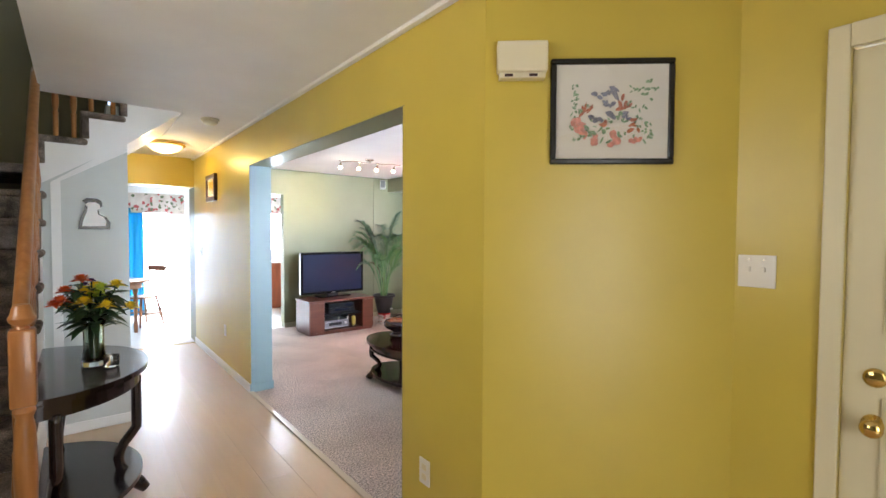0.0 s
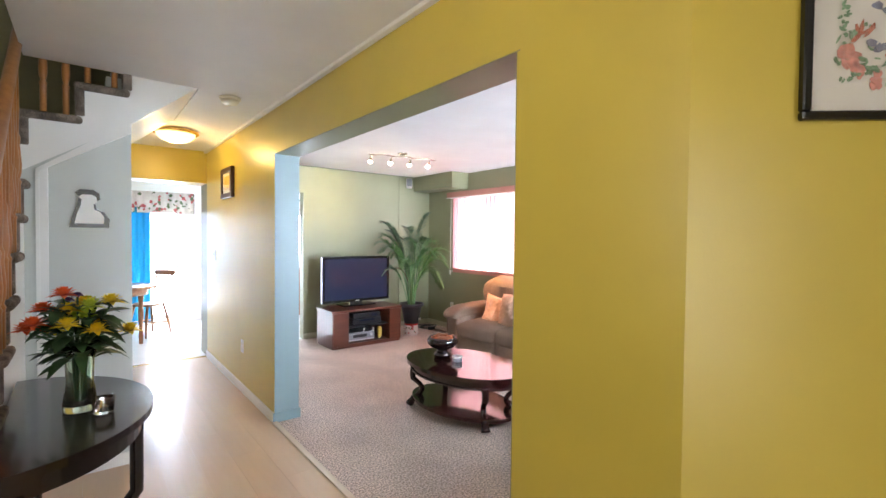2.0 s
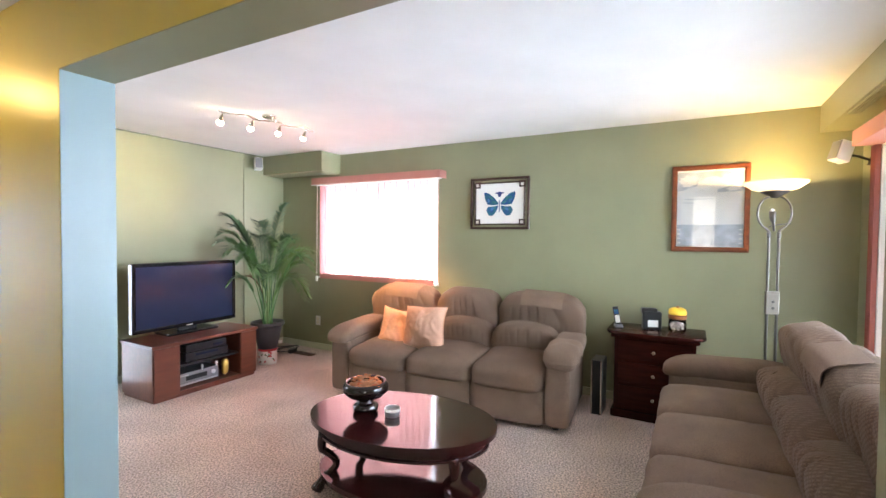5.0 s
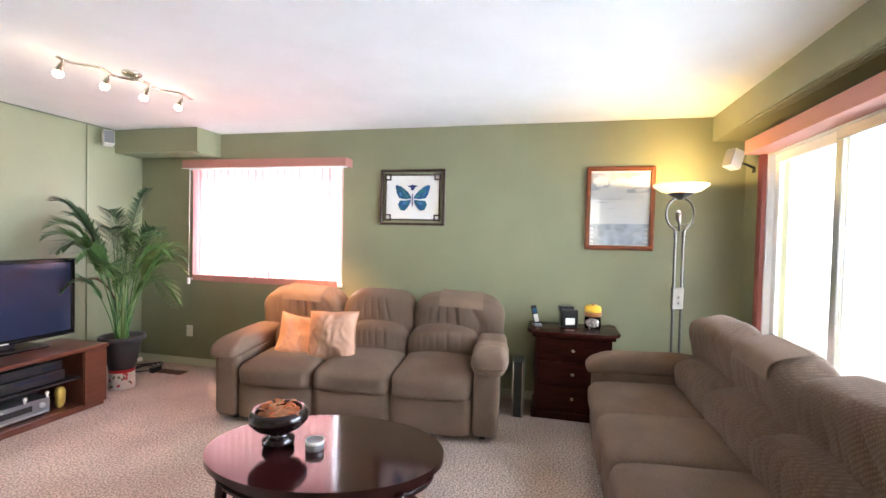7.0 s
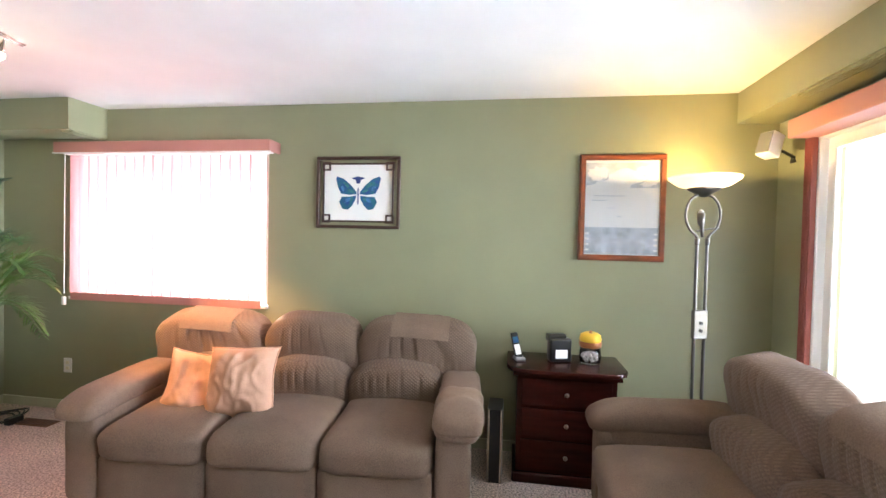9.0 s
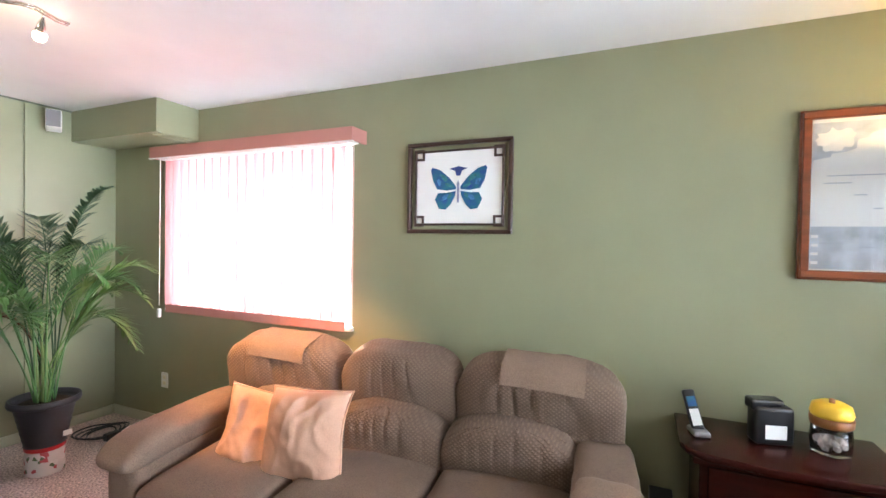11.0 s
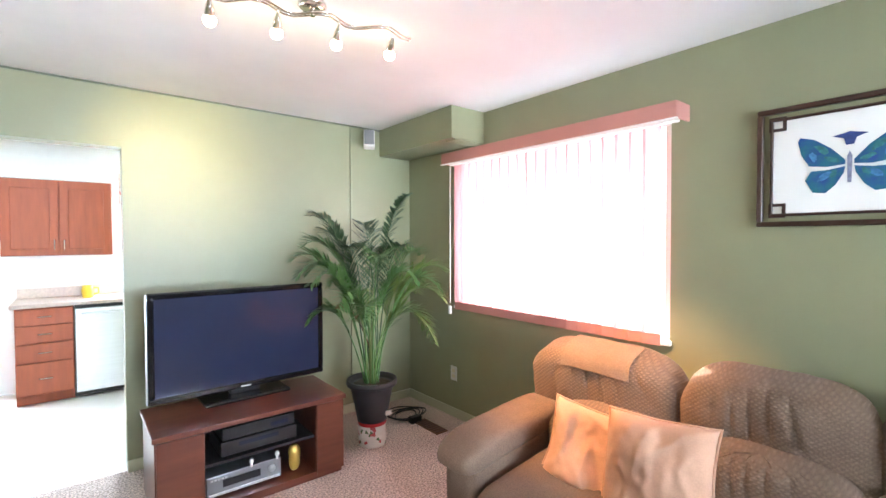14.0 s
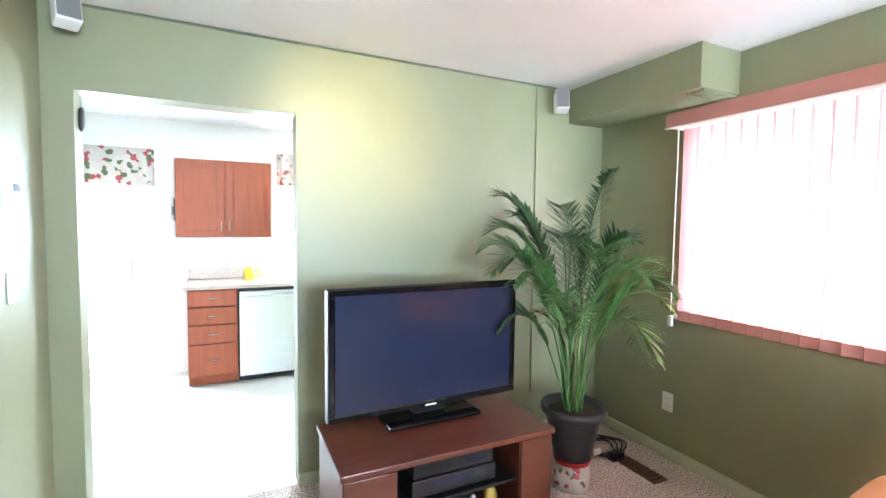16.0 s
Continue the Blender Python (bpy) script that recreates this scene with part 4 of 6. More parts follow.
part("glass_cup", lathe([(0.026, 0), (0.034, 0.006), (0.038, 0.06), (0.034, 0.06), (0.030, 0.012), (0.0, 0.010)], 24), GLASS, holder, "", "all").visible_shadow = False
part("candle", lathe([(0.022, 0.012), (0.022, 0.03), (0.0, 0.03)], 20), PLASTIC_WHITE, holder, "white wax candle", "all")

# ---- living room: seating ----
def back_shell(w, h, d, seed, m=None):
    """An upper back: full and rounded at the top, gathered in folds along its lower edge."""
    own = cushion(w, d, h, 0.46, 0.42, 0.009, seed, 264, 36)
    for v in own.verts:
        u = v.co.z / h + 0.5
        x = v.co.x / w
        if u < 0.5:
            v.co.z += 0.075 * math.cos(x * math.pi) * (0.5 - u) * 2
        else:
            v.co.z += 0.012 * math.cos(x * math.pi)
        v.co.x *= 1.0 - 0.09 * max(0, u - 0.7) / 0.3
        if v.co.y < 0:
            side = max(0.0, math.cos(x * math.pi)) ** 0.5
            lean = x * (1.0 + 0.35 * u)
            fold = math.exp(-((u - 0.22) / 0.30) ** 2) * side
            v.co.y += 0.024 * fold * (1 - abs(math.sin(lean * 34 + 2.2 * math.sin(lean * 6 + seed) + 0.5 * math.sin(7 * u)))) ** 3 * (0.45 + 0.55 * math.sin(lean * 9 + seed * 1.7) ** 2)
            high = math.exp(-((u - 0.72) / 0.25) ** 2) * side
            v.co.y += 0.016 * high * (1 - abs(math.sin(lean * 15 + 2.4 * math.sin(lean * 5 + seed * 3) + 1.5 * u))) ** 4
            v.co.y += 0.005 * math.sin(x * 19 + seed * 2 + 2.0 * math.sin(3 * u + seed)) * math.exp(-((u - 0.6) / 0.3) ** 2) * max(0.0, math.cos(x * math.pi))
    if m is not None:
        own.transform(m)
    return own


def recliner_sofa(name, label, seats, m, towels):
    """Front towards -y, seat by seat along x; origin on the floor under the middle of the front."""
    t = thing(name, label, "sofa", m, "matching reclining sofas")
    sw, aw = 0.578, 0.195
    w = seats * sw + 2 * aw
    x0 = -w / 2 + aw
    part("base", box(x0 - 0.02, -x0 + 0.02, 0.06, 0.85, 0.035, 0.30, 0.02), SOFA, t)
    for k in range(seats):
        cx = x0 + sw * (k + 0.5)
        part("front_panel", cushion(sw - 0.008, 0.10, 0.27, 0.16, 0.16, 0.003, k, m=pose(cx, 0.055, 0.175)), SOFA_PLAIN, t, "", "all")
        seat = cushion(sw - 0.004, 0.70, 0.20, 0.46, 0.20, 0.006, k + 3, 48, 22)
        for v in seat.verts:
            if v.co.z > 0:
                v.co.z += 0.025 * math.cos(v.co.x / sw * math.pi) * math.cos(v.co.y / 0.7 * math.pi)
        seat.transform(pose(cx, 0.32, 0.372, 2))
        part("seat_cushion", seat, SOFA_PLAIN, t, "", "all")
        mid = 0 < k < seats - 1
        bw = 0.62 if mid else (w - 0.62) / 2
        bx = 0.0 if mid else (-1 if k == 0 else 1) * (0.31 + bw / 2)
        lower = cushion(0.597, 0.24, 0.33, 0.5, 0.45, 0.008, k + 7, 220, 24)
        for v in lower.verts:
            if v.co.z > 0:
                v.co.z += 0.045 * math.cos(v.co.x / 0.6 * math.pi)
            if v.co.y < 0:
                v.co.y += 0.014 * (1 - abs(math.sin(v.co.x * 46 + 1.8 * math.sin(v.co.x * 11 + k)))) ** 3 * max(0.0, v.co.z / 0.13)
        lower.transform(pose(cx, 0.635, 0.482, 13))
        part("lumbar_cushion", lower, SOFA, t, "", "all")
        upper = part("back_cushion", back_shell(bw + 0.014, 0.48, 0.28, k * 2.3, m=pose(bx, 0.790, 0.694, 13)), SOFA, t, "", "all")
        if k in towels:
            cover = bmesh.new()
            cols = []
            tw = 0.36 if k else 0.34
            for i in range(13):
                u = -tw / 2 + tw * i / 12
                col = []
                for q in range(9):
                    vv = 0.42 + 1.30 * q / 8
                    y = -0.143 * spow(math.cos(vv), 0.46)
                    z = 0.242 * spow(math.sin(vv), 0.46) + 0.012 * math.cos(u / 0.66 * math.pi)
                    col.append(cover.verts.new((u, y + 0.002 * math.sin(u * 40 + q) - 0.004, z + 0.005)))
                cols.append(col)
            for a, b in zip(cols, cols[1:]):
                for q in range(8):
                    cover.faces.new((a[q], b[q], b[q + 1], a[q + 1]))
            ret = bmesh.ops.extrude_face_region(cover, geom=cover.faces[:])
            for g in ret["geom"]:
                if isinstance(g, bmesh.types.BMVert):
                    g.co.y -= 0.003
                    g.co.z += 0.003
            cover.transform(pose(bx + (0.02 if k else 0.01), 0.790, 0.696, 13) @ pose(0.0, 0, 0.0, 0, 3, 0))
            part("head_cover", cover, TAN, t, "folded tan head cover", True)
    for s in (-1, 1):
        ax = s * (w / 2 - aw / 2)
        arm = part("arm", box(ax - aw * 0.44, ax + aw * 0.44, 0.06, 0.86, 0.035, 0.52, 0.03, 3), SOFA_PLAIN, t, "", "all")
        pad = cushion(aw + 0.045, 0.80, 0.150, 0.72, 0.30, 0.007, s + 4, 48, 22)
        for v in pad.verts:
            if v.co.y < -0.15:
                v.co.z -= 0.55 * (-(v.co.y + 0.15)) ** 2
        pad.transform(pose(ax + s * 0.015, 0.37, 0.560, 2))
        part("arm_pad", pad, SOFA_PLAIN, arm, "padded arm top", "all")
        part("arm_front", cushion(aw * 0.90, 0.09, 0.46, 0.25, 0.35, 0.004, s, m=pose(ax, 0.055, 0.275)), SOFA_PLAIN, arm, "", "all")
    part("outer_back", box(-w / 2 + 0.03, w / 2 - 0.03, 0.84, 0.92, 0.05, 0.78, 0.03, 3), SOFA_PLAIN, t, "", "all")
    for sx in (-1, 1):
        for yy in (0.12, 0.78):
            part("foot", lathe([(0.025, 0.0), (0.025, 0.04)], 12, m=pose(sx * (w / 2 - 0.12), yy, 0.0)), BLACK, t)
    return t


SOFA_POSE = pose(3.860, 4.105, 0, 0, 0, -90 + 4.8)
SOFA_2_POSE = pose(3.325, 2.44, 0, 0, 0, 180)
recliner_sofa("sofa", "brown chenille three-seat reclining sofa with tan head covers", 3, SOFA_POSE, (0, 2))
recliner_sofa("sofa", "brown chenille three-seat reclining sofa before the patio door", 3, SOFA_2_POSE, (1,))


def arm_cover(x, seed):
    """A loose cloth sleeve pulled over the front of an arm."""
    bm = cushion(0.238, 0.40, 0.172, 0.66, 0.34, 0.012, seed, 44, 26)
    for v in bm.verts:
        if v.co.y < -0.04:
            v.co.z -= 0.5 * (v.co.y + 0.04) ** 2
        v.co.x += 0.006 * math.sin(38 * v.co.y + 9 * v.co.z + seed)
    low = [f for f in bm.faces if max(v.co.z for v in f.verts) < -0.035 + 0.012 * math.sin(30 * f.calc_center_median().y)]
    bmesh.ops.delete(bm, geom=low, context="FACES")
    ret = bmesh.ops.extrude_face_region(bm, geom=bm.faces[:])
    for g in ret["geom"]:
        if isinstance(g, bmesh.types.BMVert):
            g.co *= 1.03
    bm.transform(SOFA_POSE @ pose(x, 0.165, 0.566, 2))
    solid("arm_cover", bm, TAN, "tan cloth cover pulled over the sofa's arm", "arm cover", smooth="all")


arm_cover(0.985, 3.0)


def throw_pillow(label, m, seed):
    t = thing("throw_pillow", label, "pillow", m, "pillows on the sofa")
    bm = bmesh.new()
    n = 34
    grid = {}

    def slump(u, v):
        return 0.028 * math.sin(1.7 * u + seed) * v + 0.018 * math.sin(2.3 * v + seed * 2) + 0.010 * math.sin(5 * u + 3 * v + seed)

    for face in (1, -1):
        for i in range(n + 1):
            for j in range(n + 1):
                u, v = 2 * i / n - 1, 2 * j / n - 1
                edge = max(abs(u), abs(v))
                puff = max(0.0, (1 - u ** 4) * (1 - v ** 4)) ** 0.72
                pinch = 1 - 0.07 * (1 - abs(u)) ** 0.5 * abs(v) ** 3 - 0.0
                pinch2 = 1 - 0.07 * (1 - abs(v)) ** 0.5 * abs(u) ** 3
                ridge = 1 - abs(noise.noise(Vector((u * 1.9 + seed, v * 1.3, face))) * 2.2)
                wr = noise.noise(Vector((u * 1.6 + seed, v * 1.6, face))) * 0.020 * puff + 0.018 * max(0.0, ridge) ** 5 * puff + noise.noise(Vector((u * 6, v * 6 + seed, face))) * 0.005 * puff + 0.009 * max(0.0, 1 - 3 * abs(noise.noise(Vector((u * 3.4 + v * 1.5 + seed, v * 1.1, face * 3 + seed))))) ** 2 * puff
                grid[face, i, j] = bm.verts.new((0.200 * u * pinch2, -face * (0.088 * puff + 0.004) - wr + slump(u, v), 0.200 * v * pinch))
        for i in range(n):
            for j in range(n):
                q = (grid[face, i, j], grid[face, i + 1, j], grid[face, i + 1, j + 1], grid[face, i, j + 1])
                bm.faces.new(q if face > 0 else q[::-1])
    bmesh.ops.remove_doubles(bm, verts=bm.verts, dist=0.0085)
    part("cover", bm, PILLOW, t, "", "all")
    rim = []
    for side in range(4):
        for i in range(12):
            q = 2 * i / 12 - 1
            u, v = ((q, -1), (1, q), (-q, 1), (-1, -q))[side]
            pinch = 1 - 0.07 * (1 - abs(u)) ** 0.5 * abs(v) ** 3
            pinch2 = 1 - 0.07 * (1 - abs(v)) ** 0.5 * abs(u) ** 3
            rim.append((0.203 * u * pinch2, slump(u, v), 0.203 * v * pinch))
    part("piping", tube(rim + rim[:1], 0.0055, 8), PILLOW, t, "", "all")
    return t


throw_pillow("peach velvet throw pillow slumped in the sofa's corner", SOFA_POSE @ pose(-0.545, 0.375, 0.572, -26, 9, 12) @ Matrix.Diagonal((0.95, 0.95, 0.88, 1)), 1.0)
throw_pillow("peach velvet throw pillow leaning against another", SOFA_POSE @ pose(-0.260, 0.315, 0.615, -24, -2, 4) @ Matrix.Diagonal((0.96, 0.95, 0.97, 1)), 5.0)

# ---- coffee table ----
CT = pose(2.83, 3.745, 0, 0, 0, 98) @ Matrix.Diagonal((1.03, 1.13, 0.915, 1))
coffee = thing("coffee_table", "oval glossy mahogany coffee table with a lower shelf on the carpet", "coffee table", CT)
part("tabletop", prism(ellipse(0.54, 0.335, 64), 0.418, 0.45, 0.010, seg=3), MAHOGANY, coffee, "", True)
part("apron", prism(ellipse(0.49, 0.285, 64), 0.345, 0.418), MAHOGANY, coffee, "", True)
part("moulding", prism(ellipse(0.50, 0.295, 64), 0.338, 0.350, 0.004), MAHOGANY, coffee, "", True)
part("shelf", prism(ellipse(0.49, 0.29, 64), 0.075, 0.105, 0.010, seg=3), MAHOGANY, coffee, "", True)
for ang in (38, 142, 218, 322):
    c, s = math.cos(radians(ang)), math.sin(radians(ang))
    pts, rads = [], []
    for k in range(21):
        u = k / 20
        z = 0.36 * (1 - u) + 0.012 * u
        off = 0.012 * math.sin(u * math.pi * 2.2) - 0.055 * math.sin(min(1, max(0, (u - 0.30) / 0.5)) * math.pi) + 0.03 * max(0, u - 0.75) / 0.25
        pts.append((0.475 * c + c * off, 0.275 * s + s * off, z))
        rads.append(0.030 - 0.010 * math.sin(u * math.pi) + (0.004 if u > 0.9 else 0))
    part("leg", tube(pts, rads, 14), MAHOGANY, coffee, "", "all")

bowl = thing("footed_bowl", "dark glossy footed bowl of potpourri on the coffee table", "bowl", pose(2.785, 3.965, 0.412, 0, 0, 40) @ Matrix.Scale(0.96, 4))
part("bowl", lathe([(0.055, 0.0), (0.075, 0.012), (0.078, 0.035), (0.055, 0.055), (0.042, 0.066), (0.060, 0.078), (0.110, 0.100), (0.138, 0.130), (0.138, 0.160), (0.122, 0.184), (0.104, 0.180), (0.112, 0.156), (0.105, 0.130), (0.06, 0.11), (0.0, 0.108)], 40), ESPRESSO, bowl, "", "all")
POTP = [paint("orange_potpourri", (0.50, 0.12, 0.03), 0.8, vary=0.3, scale=30), paint("tan_potpourri", (0.42, 0.17, 0.07), 0.8, vary=0.3, scale=30)]
r = random.Random(11)
for i in range(34):
    a, q = r.uniform(0, 6.28), 0.095 * math.sqrt(r.random())
    bm = bmesh.new()
    leaf(bm, (q * math.cos(a), q * math.sin(a), 0.165 + 0.03 * (1 - q / 0.1) + r.uniform(0, 0.012)), (math.cos(a * 3), math.sin(a * 3), r.uniform(0.0, 0.9)), r.uniform(0.03, 0.055), r.uniform(0.02, 0.032), 0.3)
    ret = bmesh.ops.extrude_face_region(bm, geom=bm.faces[:])
    for g in ret["geom"]:
        if isinstance(g, bmesh.types.BMVert):
            g.co.z += 0.004
    part("petal", bm, POTP[i % 2], bowl, "", "all")
part("fill", lathe([(0.098, 0.150), (0.070, 0.172), (0.0, 0.180)], 24), POTP[1], bowl, "bed of dried potpourri", "all")
candle = thing("candle_tin", "small grey candle in a round tin on the coffee table", "candle", pose(2.80, 3.785, 0.412))
part("tin", lathe([(0.040, 0), (0.042, 0.004), (0.042, 0.044), (0.038, 0.046), (0.038, 0.040), (0.0, 0.040)], 28), SILVER, candle, "", "all")
part("lid_band", lathe([(0.0435, 0.030), (0.0435, 0.046), (0.041, 0.046), (0.041, 0.030)], 28), PAPER, candle, "pale label band", "all")

# ---- television and its stand ----
stand = thing("tv_stand", "cherry veneer television stand with open shelves on the carpet", "tv stand", pose(2.815, 6.225, 0))
part("top", box(-0.012, 1.03, -0.012, 0.50, 0.465, 0.492, 0.004), CHERRY, stand)
part("side_cabinet", box(0.0, 0.225, 0.004, 0.49, 0.03, 0.465, 0.003), CHERRY, stand)
part("side_cabinet", box(0.835, 1.018, 0.004, 0.49, 0.03, 0.465, 0.003), CHERRY, stand)
part("door", box(0.006, 0.222, -0.010, 0.003, 0.035, 0.460, 0.002), CHERRY, stand)
part("door", box(0.838, 1.012, -0.010, 0.003, 0.035, 0.460, 0.002), CHERRY, stand)
part("plinth", box(0.01, 1.008, 0.015, 0.48, 0.0, 0.03), CHERRY, stand)
part("bottom", box(0.225, 0.835, 0.004, 0.49, 0.03, 0.05), CHERRY, stand)
part("shelf", box(0.225, 0.835, 0.03, 0.49, 0.255, 0.270), BLACK, stand, "black shelf")
part("back_panel", box(0.225, 0.835, 0.475, 0.49, 0.05, 0.465), BLACK, stand, "black back panel")

tv = thing("television", "large black flat television switched off on the cherry stand", "television", pose(3.345, 6.62, 0.492, 0, 0, 1.0))
part("bezel", ring(1.035, 0.625, 0.035, 0.045, m=pose(0, 0.0, 0.365), bevel=0.008), PIANO, tv, "glossy black bezel")
part("screen", box(-0.485, 0.485, -0.036, 0.0, 0.085, 0.645), SCREEN, tv, "dark blue-grey glass screen")
part("back_housing", box(-0.49, 0.49, 0.0, 0.05, 0.08, 0.65, 0.02), BLACK, tv)
part("neck", box(-0.09, 0.09, -0.03, 0.02, 0.02, 0.10, 0.01), BLACK, tv)
part("foot", box(-0.25, 0.25, -0.13, 0.10, 0.0, 0.022, 0.008), PIANO, tv, "black glass foot")
part("logo", box(-0.03, 0.03, -0.0475, -0.045, 0.062, 0.070), PLASTIC_WHITE, tv, "plain pale logo bar")
part("side_strip", box(-0.5225, -0.5175, -0.044, 0.0, 0.06, 0.67), SILVER, tv, "silver side edge")

rec = thing("receiver", "silver audio receiver on the lower shelf of the stand", "receiver", pose(3.20, 6.29, 0.05))
part("case", box(-0.14, 0.26, 0.01, 0.30, 0.012, 0.125, 0.003), SILVER, rec)
part("display", box(-0.06, 0.14, 0.004, 0.011, 0.055, 0.095), BLACK, rec, "dark display window")
part("tray", box(-0.13, 0.25, 0.004, 0.011, 0.016, 0.030, 0.001), STEEL, rec)
part("volume_knob", lathe([(0.020, 0), (0.019, 0.016), (0.0, 0.016)], 20, m=pose(0.205, 0.011, 0.078, 90)), STEEL, rec, "", "all")
for k in range(5):
    part("button", box(-0.12 + 0.018 * k, -0.108 + 0.018 * k, 0.006, 0.011, 0.10, 0.108), STEEL, rec)
for xx in (0.09, 0.235):
    ear = thing("white_earphone", "small white plastic piece on the receiver", "earphones", pose(3.20 + xx, 6.29, 0.175))
    part("bud", lathe([(0.006, 0), (0.008, 0.02), (0.014, 0.03), (0.010, 0.045), (0.0, 0.047)], 12), PLASTIC_WHITE, ear, "", "all")
vcr = thing("video_player", "black video player on the upper shelf of the stand", "video player", pose(3.34, 6.28, 0.270))
part("case", box(-0.21, 0.21, 0.0, 0.28, 0.008, 0.085, 0.003), BLACK, vcr)
part("slot", box(-0.12, 0.10, -0.003, 0.001, 0.05, 0.07), SCREEN, vcr)
part("second_deck", box(-0.20, 0.20, 0.01, 0.27, 0.09, 0.155, 0.003), BLACK, vcr)
part("display", box(0.06, 0.16, 0.007, 0.011, 0.11, 0.13), SCREEN, vcr)
fig = thing("gold_ornament", "small golden lumpy ornament on the stand's shelf", "ornament", pose(3.55, 6.33, 0.05))
part("body", cushion(0.075, 0.06, 0.16, 0.8, 0.8, 0.014, 2, m=pose(0, 0, 0.08)), FRAME_GOLD, fig, "", "all")

# ---- palm ----
tin = thing("biscuit_tin", "printed red and cream tin under the palm's pot", "tin", pose(4.17, 6.45, 0))
tin_mat = floral("printed_tin", 40)
part("can", lathe([(0.096, 0), (0.098, 0.004), (0.098, 0.15), (0.0, 0.15)], 36), tin_mat, tin, "printed tin wall", "all")
part("lid", lathe([(0.101, 0.15), (0.102, 0.155), (0.102, 0.172), (0.096, 0.176), (0.0, 0.176)], 36), paint("red_lid", (0.50, 0.02, 0.02), 0.35, bump=0), tin, "red lid", "all")
palm = thing("potted_palm", "leafy green palm in a dark ribbed pot", "palm", pose(4.17, 6.45, 0.176))
ribs = [(0.105, 0.0)] + [(0.105 + 0.045 * k / 10 + (0.003 if k % 2 else 0.0), 0.02 + 0.022 * k) for k in range(11)] + [(0.158, 0.25), (0.178, 0.255), (0.182, 0.268), (0.178, 0.292), (0.168, 0.292), (0.160, 0.262), (0.150, 0.255), (0.0, 0.255)]
part("pot", lathe(ribs, 44), POT, palm, "dark ribbed plastic pot", "all")
part("soil", lathe([(0.152, 0.25), (0.11, 0.262), (0.0, 0.268)], 24), SOIL, palm, "dark soil", "all")
part("price_tag", box(0.03, 0.075, -0.141, -0.131, 0.055, 0.085), PLASTIC_WHITE, palm, "white tag")


def frond(az, reach, height, droop, seed, mat, leaflets=26, leaf_len=0.24, leaf_w=0.017):
    """A feathered leaf: rachis and its leaflets on both sides."""
    rr = random.Random(seed)
    bm = bmesh.new()
    pts = []
    n = 22
    d = Vector((math.cos(az), math.sin(az), 0))
    for k in range(n + 1):
        u = k / n
        h = height * (1 - (1 - u) ** 1.7) - droop * max(0, u - 0.45) ** 2 * 3.2
        pts.append(Vector((0, 0, 0.26)) + d * (reach * (0.50 * u + 0.50 * u ** 1.7)) + Vector((0.05 * math.cos(az * 3 + seed), 0.05 * math.sin(az * 3 + seed), h)))
    tube([tuple(p) for p in pts], [0.0055 * (1 - 0.7 * k / n) for k in range(n + 1)], 6, bm)
    for k in range(leaflets):
        u = 0.38 + 0.62 * k / (leaflets - 1)
        f = u * n
        i = min(n - 1, int(f))
        p = pts[i].lerp(pts[i + 1], f - i)
        tan = (pts[i + 1] - pts[i]).normalized()
        sd = tan.cross(Vector((0, 0, 1)))
        sd = (sd if sd.length > 0.05 else Vector((math.sin(az), -math.cos(az), 0))).normalized()
        ln = leaf_len * math.sin(math.pi * (0.25 + 0.68 * (k / leaflets))) * rr.uniform(0.85, 1.1)
        for s in (-1, 1):
            direction = sd * s * 0.80 + tan * 0.75 + Vector((0, 0, 0.25 + rr.uniform(-0.15, 0.15)))
            leaf(bm, p, direction, ln, leaf_w, 0.16 + rr.uniform(-0.1, 0.2))
    return part("frond", bm, mat, palm, "", "all")


r = random.Random(21)
FRONDS = [
    (135, 0.52, 1.15, 0.17), (122, 0.50, 1.28, 0.07), (150, 0.50, 1.06, 0.17), (165, 0.48, 1.00, 0.20), (110, 0.42, 1.18, 0.10),
    (178, 0.50, 1.03, 0.25), (190, 0.44, 0.96, 0.22), (160, 0.38, 0.66, 0.20), (205, 0.46, 0.86, 0.30), (220, 0.38, 1.10, 0.15),
    (250, 0.32, 1.04, 0.15), (275, 0.32, 1.08, 0.12), (300, 0.42, 0.96, 0.22), (320, 0.46, 0.92, 0.25), (348, 0.60, 0.97, 0.20),
    (335, 0.54, 0.82, 0.25), (0, 0.60, 0.66, 0.46), (335, 0.50, 0.70, 0.42), (15, 0.50, 1.06, 0.15), (45, 0.36, 1.16, 0.06),
    (80, 0.32, 1.20, 0.05), (60, 0.32, 1.05, 0.10), (240, 0.32, 0.72, 0.20), (5, 0.40, 0.86, 0.24), (140, 0.34, 0.90, 0.20)]
for k, (az, reach, hgt, drp) in enumerate(FRONDS):
    frond(radians(az), reach, hgt, drp, k, (LEAF_DARK if k in (1, 4, 9, 11, 19, 20, 21) else LEAF_PALE if k in (14, 15, 16, 17, 23) else LEAF), 28, 0.215, 0.0145)
frond(radians(150), 0.32, 0.62, 0.10, 55, DRY_LEAF, 22, 0.11, 0.008)
frond(radians(22), 0.60, 1.40, 0.0, 77, LEAF_DARK, 34, 0.13, 0.024)
for k in range(5):
    a = r.uniform(0, 6.28)
    part("stem", tube([(0.03 * math.cos(a), 0.03 * math.sin(a), 0.25), (0.05 * math.cos(a), 0.05 * math.sin(a), 0.6), (0.11 * math.cos(a), 0.11 * math.sin(a), 0.95)], [0.011, 0.008, 0.005], 8), STEM, palm, "", "all")

